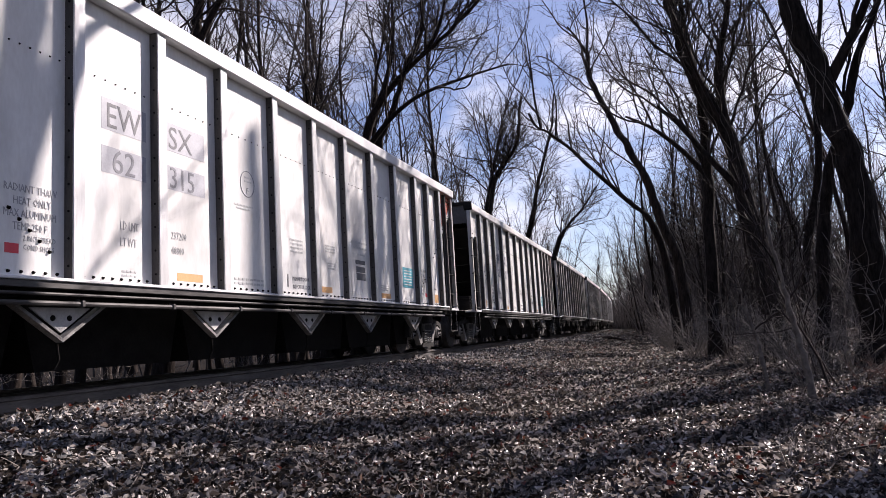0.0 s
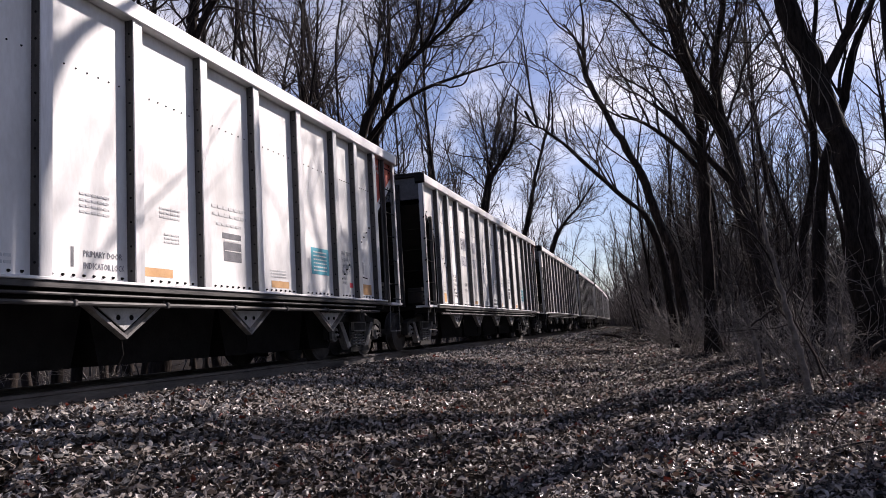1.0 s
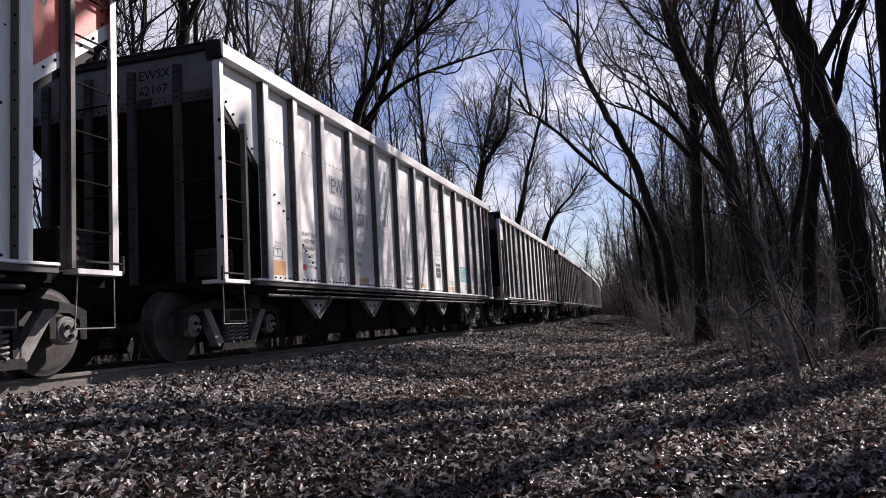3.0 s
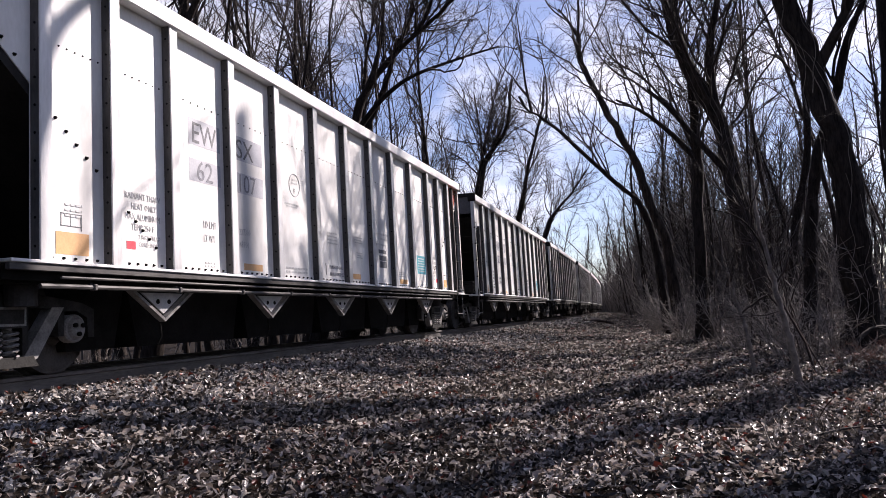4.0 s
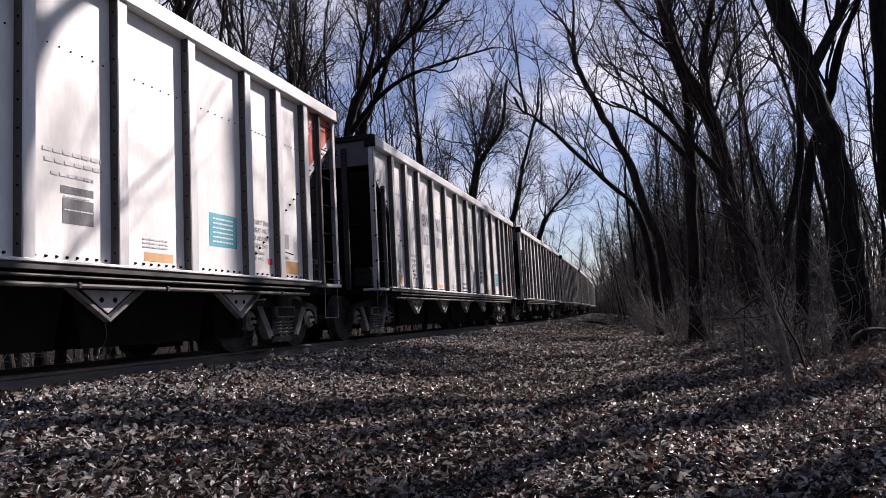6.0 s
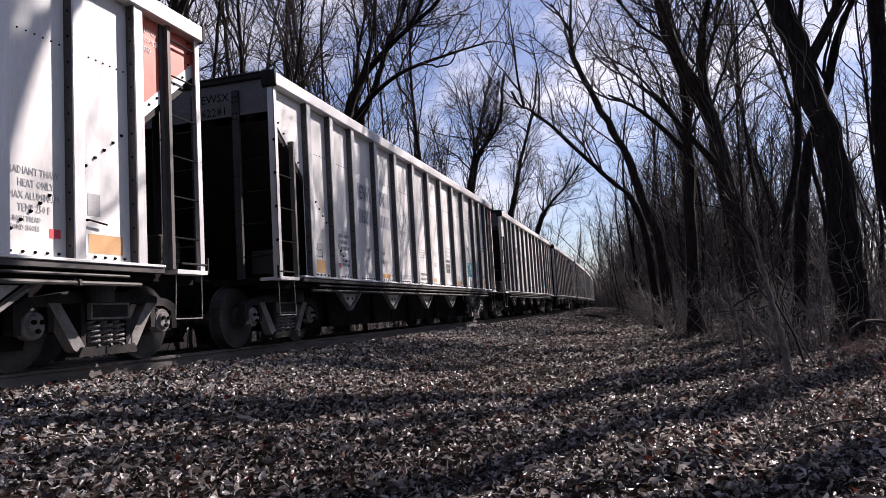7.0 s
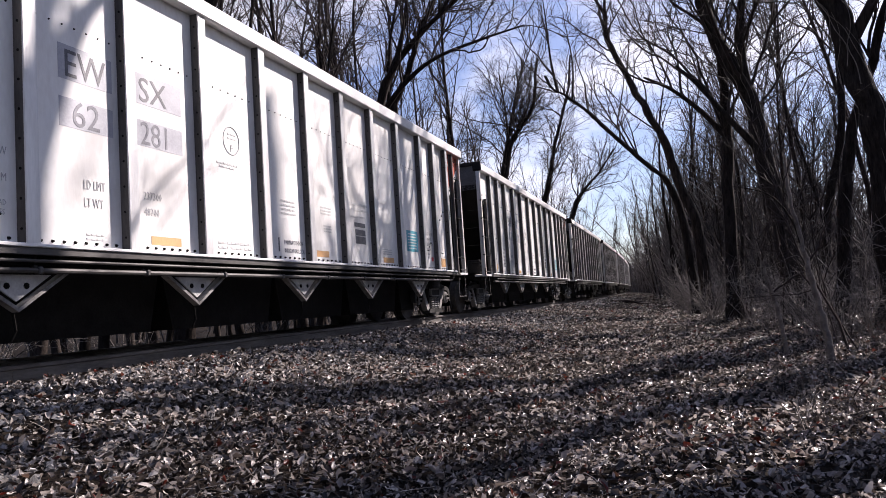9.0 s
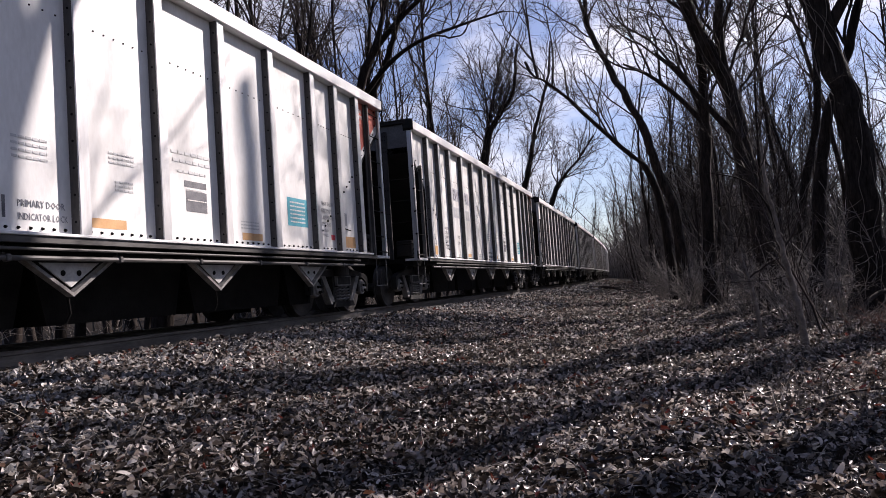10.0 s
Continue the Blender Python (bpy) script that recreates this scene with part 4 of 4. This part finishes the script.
tree([(-5.2, 50, 0), (-2.97, 50, 6.94), (-2.42, 50, 8.9), (-1.84, 50, 11.28), (-0.8, 50, 14.42), (-0.4, 50, 17)], 0.24, 0.05, 25, (), 0.2, 1.3, 3, 26, 4.6, "slim leafless tree leaning over the track")
tree([(-5.0, 60, 0), (-2.56, 60, 7.08), (-1.48, 60, 8.88), (-0.21, 60, 10.17), (1.2, 60, 12)], 0.26, 0.06, 26, (), 0.2, 1.3, 3, 26, 5.0, "leafless tree arching over the track")


def wood_tree(seed, height, r, lean, fine):
    rng = random.Random(seed)
    way, p = [(0, 200, 0)], Vector((0, 0, 0))
    d = Vector((rng.gauss(0, 0.1) + lean, rng.gauss(0, 0.1), 1))
    for i in range(5):
        d = (d + Vector((rng.gauss(0, 0.12), rng.gauss(0, 0.12), 0.1))).normalized()
        p = p + d * height / 5
        way.append((p.x, 200 + p.y, p.z))
    return way, r


STOCK = []
for k, (h, r, ln) in enumerate(((18, 0.12, 0.1), (21, 0.15, 0.0), (15, 0.09, 0.2), (20, 0.13, -0.1), (14, 0.075, 0.05), (17, 0.1, 0.15))):
    way, r = wood_tree(40 + k, h, r, ln, 3)
    STOCK.append((way, r, 60 + k))


def wood():
    """The wood on both sides: six kinds of tree, each copied over its ground."""
    rng = random.Random(5)
    spots = []
    heroes = [(9.6, 14.4), (9.1, 15.2), (8.9, 20), (7.4, 21), (6.9, 27), (6.5, 25), (-4.9, 22), (-4.6, 24), (-6.2, 15.5)]

    def free(x, y, gap):
        return all((x - a) ** 2 + (y - b) ** 2 > gap * gap for a, b in spots + heroes)

    def strew(count, u0, u1, y0, y1, gap, test=lambda x, y: True):
        tries = 0
        while count and tries < 4000:
            tries += 1
            y = rng.uniform(y0, y1)
            x = track_x(y) + rng.uniform(u0, u1)
            if free(x, y, gap) and test(x, y):
                spots.append((x, y))
                count -= 1
    strew(7, 9.5, 20, 3, 22, 3.0, lambda x, y: x > 7.6 + 0.27 * y)
    strew(8, 8.4, 19, 22, 44, 2.6)
    strew(18, 6.0, 24, 42, 78, 2.2)
    strew(8, 6.2, 15, 38, 75, 1.9)
    strew(14, 4.0, 9, 52, 110, 1.8)
    strew(8, 2.8, 6, 100, 150, 2.0)
    strew(18, 6, 36, 70, 125, 2.5)
    strew(12, -10, -3.9, 10, 24, 1.1)
    strew(30, -14, -3.9, 12, 46, 1.3)
    strew(8, 8, 15, 30, 50, 1.5)
    strew(18, -26, -12, 10, 60, 2)
    strew(22, -22, -4.2, 45, 125, 2.2)
    strew(10, -2, 8, 154, 190, 1.8)
    strew(6, -14, -5, -14, 8, 3)
    strew(8, 9, 22, -18, -3, 2.5)
    tall = [(9.9, 8.0), (12.6, 14.8), (13.2, 19.8), (14.3, 23.0), (16.0, 21.0)]
    spots.extend(tall)
    firsts = []
    way, r = wood_tree(77, 18, 0.2, 0.05, 3)
    sparse = tree(way, r, 0.05, 78, (), 0.45, 0.35, 3, 6, 4.0, "tall sparse leafless tree with a straight dark trunk", 36, 12)
    sparse.matrix_basis = pose(12.2, 7.0, gz(12.2, 7.0) - 0.15)
    way, r = wood_tree(83, 21, 0.33, 0.0, 3)
    stout = tree(way, r, 0.13, 84, (), 0.5, 0.35, 3, 6, 4.0, "tall stout leafless tree with a straight dark trunk", 36, 14)
    stout.matrix_basis = pose(13.9, 24.6, gz(13.9, 24.6) - 0.15)
    for k, (x, y) in enumerate(spots):
        z = gz(x, y) - 0.15
        if k < len(STOCK):
            way, r, seed = STOCK[k]
            ob = tree(way, r, r * 0.25, seed, (), 0.18, 0.62, 3, (18, 12)[k % 2], 4.8, "leafless woodland tree with dark bark", 30, 10)
            firsts.append(ob)
            ob.matrix_basis = pose(x, y, z, 0, 0, rng.uniform(0, 360))
        else:
            u = x - track_x(y)
            s = rng.uniform(0.55, 0.85) if u > 0 and y > 36 else rng.uniform(0.8, 1.15)
            kinds = [stout] if (x, y) in tall else [sparse] if u > 0 and y < 29 else firsts
            copy_thing(rng.choice(kinds), pose(x, y, z, 0, 0, rng.uniform(0, 360)) @ Matrix.Scale(s, 4))
    # a closer belt beyond the track, and a few slim trees where the path narrows
    belt = random.Random(23)
    for u0, u1, y0, y1, count, s0, s1 in ((-16, -4.2, 110, 175, 14, 0.9, 1.2), (-6, 6, 158, 195, 12, 0.9, 1.2), (-9, -4.4, 30, 90, 17, 0.6, 0.85), (-6, -3.9, 85, 150, 6, 0.6, 0.8), (6.2, 10, 32, 60, 5, 0.5, 0.7), (6.4, 13, 36, 70, 14, 0.65, 0.95), (-13, -5, 17, 50, 14, 0.7, 1.0), (12, 21, 28, 44, 6, 0.55, 0.8)):
        for i in range(count):
            y = y0 + (y1 - y0) * (i + belt.random()) / count
            x = track_x(y) + belt.uniform(u0, u1)
            copy_thing(belt.choice(firsts), pose(x, y, gz(x, y) - 0.15, 0, 0, belt.uniform(0, 360)) @ Matrix.Scale(belt.uniform(s0, s1), 4))


wood()


def far_wood():
    """Thin stems that close the view deep in the wood, too many to count."""
    rng = random.Random(9)
    w = Wood()
    for i in range(2700):
        if i % 2:
            y = 20 + 130 * rng.random() ** 1.8
            x = track_x(y) + (10.0 if y < 55 else 4.5) + 45 * rng.random() ** 1.5
        else:
            y = rng.uniform(14, 190)
            x = track_x(y) - rng.uniform(7, 70)
        if i % 9 == 0:
            y = rng.uniform(100, 190)
            x = track_x(y) + rng.uniform(3, 40)
        h = rng.uniform(2.5, 11)
        if 0 < x < 30 and y < 42:
            h = rng.uniform(1.2, 3.4)
        r = 0.01 + 0.007 * h * rng.uniform(0.4, 1.2)
        p = Vector((x, y, gz(x, y) - 0.1))
        line = bend(p, Vector((rng.gauss(0, 0.2), rng.gauss(0, 0.2), 1)), h, 5, 0.13, 0.04, rng)
        w.add(line, taper(r, r * 0.3, 5), 3)
        for _ in range(7):
            f = rng.uniform(0.15, 0.95)
            k = min(int(f * 4), 3)
            q = line[k].lerp(line[k + 1], f * 4 - k)
            b = bend(q, Vector((rng.gauss(0, 1), rng.gauss(0, 1), rng.uniform(0.3, 1.2))), h * rng.uniform(0.12, 0.32), 4, 0.15, 0.1, rng)
            w.add(b, taper(r * 0.35, 0.006, 4), 3)
    for i in range(2100):
        y = rng.uniform(38, 125) if i < 1500 else rng.uniform(105, 200)
        x = track_x(y) + (5.6 if i < 1500 else 2.7 if y < 150 else -7) + 16 * rng.random() ** 1.3 + max(0, (60 - y) * 0.12)
        h = rng.uniform(1.5, 11)
        r = 0.01 + 0.0085 * h * rng.uniform(0.5, 1.2)
        line = bend(Vector((x, y, gz(x, y) - 0.1)), Vector((rng.gauss(0, 0.2), rng.gauss(0, 0.2), 1)), h, 5, 0.08, 0.02, rng)
        w.add(line, taper(r, 0.006, 5), 3)
        for _ in range(6):
            k = rng.randrange(1, 4)
            b = bend(line[k], Vector((rng.gauss(0, 1), rng.gauss(0, 1), rng.uniform(0.2, 1.2))), h * rng.uniform(0.15, 0.4), 4, 0.2, 0.08, rng)
            w.add(b, taper(r * 0.4, 0.006, 4), 3)
    # tall close-grown poles along the path, that keep the sun off the train further on
    for i in range(240):
        y = rng.uniform(37, 84)
        x = track_x(y) + 7.0 + 10 * rng.random() ** 1.2
        h = rng.uniform(5.5, 14)
        line = bend(Vector((x, y, gz(x, y) - 0.1)), Vector((rng.gauss(0, 0.16), rng.gauss(0, 0.16), 1)), h, 6, 0.1, 0.03, rng)
        w.add(line, taper(0.02 + 0.0055 * h * rng.uniform(0.5, 1.3), 0.008, 6), 3)
        for _ in range(12):
            k = rng.randrange(1, 5)
            w.add(bend(line[k], Vector((rng.gauss(0, 1), rng.gauss(0, 1), rng.uniform(0.3, 1.4))), h * rng.uniform(0.12, 0.36), 4, 0.2, 0.06, rng), taper(0.018, 0.006, 4), 3)
    for i in range(420):
        y = rng.uniform(152, 185)
        x = track_x(y) + rng.uniform(-2, 8)
        line = bend(Vector((x, y, gz(x, y) - 0.1)), Vector((rng.gauss(0, 0.15), rng.gauss(0, 0.15), 1)), rng.uniform(2.5, 9), 5, 0.08, 0.02, rng)
        w.add(line, taper(0.06, 0.015, 5), 3)
        for _ in range(5):
            k = rng.randrange(0, 4)
            w.add(bend(line[k], Vector((rng.gauss(0, 1), rng.gauss(0, 1), rng.uniform(0.2, 1.2))), rng.uniform(0.6, 2), 4, 0.2, 0.08, rng), taper(0.03, 0.01, 4), 3)
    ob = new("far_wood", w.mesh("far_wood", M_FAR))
    tagged(ob, "dense leafless stems and saplings deep in the wood", "woodland", kind="stuff")


far_wood()


# ---- undergrowth ----
def thicket(name, seed, count, height, spread, material, arch, fine, label, category, group):
    """Many stems from one root, arching out."""
    rng = random.Random(seed)
    stems, shoots = Wood(), Wood()
    for _ in range(count):
        a = rng.uniform(0, 2 * math.pi)
        d = Vector((math.cos(a) * spread, math.sin(a) * spread, 1)).normalized()
        h = height * rng.uniform(0.5, 1.1)
        r = 0.004 + 0.004 * h * rng.uniform(0.6, 1.2)
        p = Vector((rng.gauss(0, 0.15), rng.gauss(0, 0.15), -0.05))
        line = bend(p, d, h, 9, 0.09, -arch, rng)
        stems.add(line, taper(r, 0.003, 9), 5)
        for _ in range(int(fine * h)):
            k = rng.randrange(2, 8)
            way = side_way((line[k + 1] - line[k]).normalized(), radians(rng.uniform(25, 70)), rng)
            ln = h * rng.uniform(0.1, 0.35)
            tw = bend(line[k], way, ln, 5, 0.15, 0.02, rng)
            shoots.add(tw, taper(r * 0.45, 0.0022, 5), 3)
            for _ in range(1):
                j = rng.randrange(1, 4)
                shoots.add(bend(tw[j], side_way((tw[j + 1] - tw[j]).normalized(), 0.8, rng), ln * 0.4, 3, 0.15, 0.02, rng), taper(0.003, 0.002, 3), 3)
    ob = new(name)
    tagged(child("stems", stems.mesh("stems", material), ob), kind="stuff")
    tagged(child("shoots", shoots.mesh("shoots", material, False), ob), kind="stuff")
    return tagged(ob, label, category, group)


def undergrowth():
    rng = random.Random(21)
    shrubs = [thicket("bare_shrub", 70 + k, 16, 1.9, 0.6, M_STEM, 0.04, 7, "bare arching shrub with pale grey-brown stems", "shrub", "shrubs beside the path") for k in range(3)]
    polls = [thicket("sapling", 80 + k, 2, 5.0, 0.16, M_TWIG, 0.0, 8, "thin leafless sapling with dark stems", "sapling", "saplings beside the path") for k in range(3)]
    brambles = [thicket("bramble", 97, 22, 1.1, 0.9, M_BRAMBLE, 0.09, 9, "low tangle of russet bramble stems", "bramble", "brambles on the bank")]
    pale = [thicket("dry_weed", 90 + k, 12, 1.0, 0.5, M_STRAW, 0.04, 9, "dry straw-coloured weed stalks", "weed", "dry weeds beside the path") for k in range(2)]

    def put(kinds, spots, lo, hi):
        for k, (x, y) in enumerate(spots):
            m = pose(x, y, gz(x, y) - 0.02, 0, 0, rng.uniform(0, 360)) @ Matrix.Scale(rng.uniform(lo, hi), 4)
            if k < len(kinds):
                kinds[k].matrix_basis = m
            else:
                copy_thing(rng.choice(kinds), m)

    def strewn(n, y0, y1, u0, u1):
        out = []
        for _ in range(n):
            y = y0 + (y1 - y0) * rng.random() ** 1.4
            out.append((track_x(y) + rng.uniform(u0, u1) + 0.02 * (14 - y), y))
        return out
    put(shrubs, [(8.6, 13.2), (9.3, 15.0), (8.2, 16.5)] + strewn(14, 21, 46, 6.6, 8.2) + strewn(24, 13, 46, 7.8, 13.0) + strewn(16, 5, 40, -9.0, -3.0), 0.6, 1.2)
    put(polls, [(8.25, 10.7), (8.6, 12.8), (7.9, 15.2)] + strewn(22, 13, 46, 7.9, 12.5), 0.6, 1.25)
    put(brambles, [(9.0, 9.2), (9.5, 10.1), (9.9, 11.3), (10.4, 10.4), (10.2, 12.6), (9.2, 11.4), (9.6, 8.6)], 0.5, 0.85)
    put(pale, [(8.9, 11.6), (8.3, 12.0), (9.1, 13.6), (9.4, 14.0), (8.8, 13.9), (9.0, 12.6)] + strewn(14, 20, 44, 6.5, 8.0) + strewn(22, 11, 36, 7.7, 11.5), 0.45, 0.9)


undergrowth()


def grass():
    """Dry blades at the edge of the wood."""
    rng = random.Random(31)
    w = Wood()
    for _ in range(4000):
        y = 5.5 + 40 * rng.random() ** 1.6
        u = 7.2 + 5.5 * rng.random() ** 1.2 - 0.015 * y
        x = track_x(y) + u
        h = rng.uniform(0.12, 0.5)
        p = Vector((x, y, gz(x, y) - 0.02))
        d = Vector((rng.gauss(0, 0.6), rng.gauss(0, 0.6), 1))
        w.add(bend(p, d, h, 4, 0.15, -0.12, rng), taper(0.0035, 0.001, 4), 3)
    tagged(new("dry_grass", w.mesh("dry_grass", M_STRAW, False)), "dry pale grass and stalks at the edge of the wood", "grass", kind="stuff")


grass()


def fallen(way, r, seed, label):
    rng = random.Random(seed)
    w, n = Wood(), 16
    pts = spline([(x, y, gz(x, y) + h) for x, y, h in way], n)
    ob = tagged(new("fallen_branch"), label, "branch", "fallen branches")
    w.add(pts, [r * (1 - 0.6 * i / n) * (1 + rng.gauss(0, 0.06)) for i in range(n)], 8)
    child("stem", w.mesh("stem", M_TWIG), ob)
    for _ in range(5):
        k, w = rng.randrange(3, n - 1), Wood()
        w.add(bend(pts[k], Vector((rng.gauss(0, 1), rng.gauss(0, 1), 0.5)), rng.uniform(0.2, 0.7), 5, 0.2, -0.05, rng), taper(r * 0.3, 0.004, 5), 5)
        child("side_twig", w.mesh("side_twig", M_TWIG), ob)


fallen([(9.2, 13.2, 0.02), (9.7, 13.6, 0.35), (10.3, 14.1, 0.25), (11.2, 14.4, 0.1)], 0.045, 1, "thick dead branch propped on the bank")
fallen([(5.6, 13.6, 0.02), (6.6, 13.9, 0.03), (7.6, 14.6, 0.04), (8.4, 15.1, 0.1)], 0.035, 2, "long grey branch lying among the leaves")
fallen([(3.0, 4.6, 0.02), (3.25, 4.7, 0.05), (3.55, 4.65, 0.03)], 0.007, 3, "thin bent twig on the leaves")
fallen([(7.4, 6.0, 0.02), (7.8, 6.3, 0.06), (8.4, 6.5, 0.02)], 0.012, 4, "short stick lying on the leaves")
fallen([(2.2, 40.0, 0.05), (2.9, 40.4, 0.1), (3.8, 40.2, 0.05)], 0.12, 5, "dark log lying beside the path")


# ---- loose surface ----
def scatter(rng, boxes):
    """Places on the ground: rows of u range, y range and number."""
    us, ys = [], []
    for u0, u1, y0, y1, n in boxes:
        us.append(rng.uniform(u0, u1, n)), ys.append(rng.uniform(y0, y1, n))
    u, y = np.concatenate(us), np.concatenate(ys)
    x = u - 0.00035 * np.maximum(y, 0) ** 2
    return u, x, y


def litter(rng, boxes, rim, lo, hi, far):
    """Curled fallen leaves, one small cupped blade each, with a ragged rim of so many corners."""
    u, x, y = scatter(rng, boxes)
    keep = (u < -1) | (rng.random(len(u)) < np.interp(u, [1.2, 2.2, 3.6], [0.45, 0.7, 1.0]))
    x, y = x[keep], y[keep]
    n = len(x)
    z = ground_z(x, y)
    size = rng.uniform(lo, hi, n) * np.interp(y, [5, 30, 70], far)
    wide = size * rng.uniform(0.16, 0.62, n)
    curl, fold = rng.uniform(-0.3, 1.7, n) * wide, rng.uniform(-0.35, 0.6, n) * size
    shape = np.zeros((n, rim + 1, 3))
    for i in range(rim):
        a = 2 * math.pi * i / rim
        out = rng.uniform(0.6, 1.12, n) * (1.0 if i % 2 == 0 else 0.82)
        shape[:, i, 0], shape[:, i, 1] = size * math.cos(a) * out, wide * math.sin(a) * out
        shape[:, i, 2] = curl * math.sin(a) ** 2 + fold * math.cos(a) ** 2 + rng.normal(0, 0.12, n) * size
    a, b, c = rng.uniform(0, 6.3, n), rng.normal(0, 0.5, n), rng.normal(0, 0.6, n)
    ca, sa, cb, sb, cc, sc = np.cos(a), np.sin(a), np.cos(b), np.sin(b), np.cos(c), np.sin(c)
    X, Y, Z = shape[..., 0], shape[..., 1], shape[..., 2]
    Y, Z = Y * cc[:, None] - Z * sc[:, None], Y * sc[:, None] + Z * cc[:, None]
    X, Z = X * cb[:, None] + Z * sb[:, None], -X * sb[:, None] + Z * cb[:, None]
    X, Y = X * ca[:, None] - Y * sa[:, None], X * sa[:, None] + Y * ca[:, None]
    lift = rng.uniform(0.004, 0.06, n)
    v = np.stack([X + x[:, None], Y + y[:, None], Z + (z + lift)[:, None]], -1).reshape(-1, 3)
    f = np.array([[i, (i + 1) % rim, rim] for i in range(rim)])
    return v, (np.arange(n)[:, None, None] * (rim + 1) + f).reshape(-1, 3)


def leaves():
    rng = np.random.default_rng(3)
    v1, f1 = litter(rng, [(0.9, 9.2, 2.2, 8, 34000), (3.5, 9.5, 2.2, 6, 8000)], 7, 0.015, 0.046, (1.0, 1.5, 2.6))
    v2, f2 = litter(rng, [(1.0, 11, 8, 16, 34000), (1.2, 13, 16, 32, 26000), (1.2, 11, 32, 75, 13000), (-9, -1.5, 4, 40, 4000), (-8, 14, -12, 2.2, 6000), (0.9, 10, -4, 2.2, 22000), (9, 16, 2, 16, 5000)],
                    4, 0.017, 0.046, (1.0, 1.5, 2.6))
    ob = new("leaf_litter", mesh_of("leaf_litter", np.concatenate([v1, v2]).tolist(), np.concatenate([f1, f2 + len(v1)]).tolist(), M_LEAF, True))
    tagged(ob, "deep litter of curled brown and grey fallen leaves", "leaves", kind="stuff")


leaves()


def sticks():
    """Broken twigs and stalks among the leaves."""
    rng = random.Random(41)
    w = Wood()
    for _ in range(2600):
        y = 3 + 24 * rng.random() ** 1.5
        x = track_x(y) + rng.uniform(1.8, 10.5)
        a, ln = rng.uniform(0, 6.3), rng.uniform(0.06, 0.35)
        p = Vector((x, y, gz(x, y) + rng.uniform(0.01, 0.05)))
        w.add(bend(p, Vector((math.cos(a), math.sin(a), rng.gauss(0.05, 0.25))), ln, 4, 0.2, -0.05, rng), taper(rng.uniform(0.002, 0.005), 0.0015, 4), 3)
    tagged(new("twig_litter", w.mesh("twig_litter", M_STEM, False)), "broken pale twigs lying among the leaves", "twigs", kind="stuff")


sticks()


def ballast():
    """Broken stone on the track bed and its shoulder."""
    rng = np.random.default_rng(8)
    u, x, y = scatter(rng, [(-1.6, 3.6, 2.2, 10, 13000), (-1.6, 3.6, 10, 22, 10000), (-1.5, 3.2, 22, 60, 5000)])
    keep = (np.abs(np.abs(u) - 0.755) > 0.07) & (rng.random(len(u)) < np.interp(u, [1.8, 3.6], [1.0, 0.3]))
    x, y = x[keep], y[keep]
    n = len(x)
    z = ground_z(x, y)
    s = rng.uniform(0.016, 0.04, n) * np.interp(y, [8, 40], [1, 1.7])
    ball = np.array([[1, 0, 0], [0, 1, 0], [-1, 0, 0], [0, -1, 0], [0, 0, 0.8], [0, 0, -0.8]], float)
    p = ball[None] * s[:, None, None] * rng.uniform(0.6, 1.4, (n, 6, 1)) + rng.normal(0, 0.25, (n, 6, 3)) * s[:, None, None]
    v = (p + np.stack([x, y, z + s * 0.3], -1)[:, None]).reshape(-1, 3)
    f = np.array([[0, 1, 4], [1, 2, 4], [2, 3, 4], [3, 0, 4], [1, 0, 5], [2, 1, 5], [3, 2, 5], [0, 3, 5]])
    faces = (np.arange(n)[:, None, None] * 6 + f).reshape(-1, 3)
    ob = new("ballast", mesh_of("ballast", v.tolist(), faces.tolist(), M_STONE))
    tagged(ob, "grey broken track ballast mixed with leaves", "ballast", kind="stuff")


ballast()


# ---- what moves: the train ----
SPEED, START, PITCH = 3.673, 2.177, 16.18


def car_pose(y):
    """A wagon whose middle is at y along the track, its trucks on the curve."""
    a, b = Vector((track_x(y - TRUCK_Y), y - TRUCK_Y)), Vector((track_x(y + TRUCK_Y), y + TRUCK_Y))
    m, d = (a + b) / 2, b - a
    return pose(m.x, m.y, TOP, 0, 0, math.degrees(math.atan2(-d.x, d.y)))


def travelled(t):
    """Metres run since the start; the train surges a little in its slack."""
    return SPEED * t + float(np.interp(t, (0, 2.5, 4.5, 5.5, 7.5, 9, 10), (0, 0.04, -0.03, 0.06, 0, -0.03, 0)))


def motions():
    for i, car in enumerate(CARS):
        walk(car, [(0.5 * k, car_pose(START + PITCH * i + HALF - travelled(0.5 * k))) for k in range(21)])
        for o in car.children_recursive:
            if o.name.startswith("wheelset"):
                y = o.location.y
                walk(o, [(k / 6, pose(0, y, WHEEL_R, math.degrees(SPEED * k / 6 / WHEEL_R), 0, 0)) for k in range(61)])


motions()
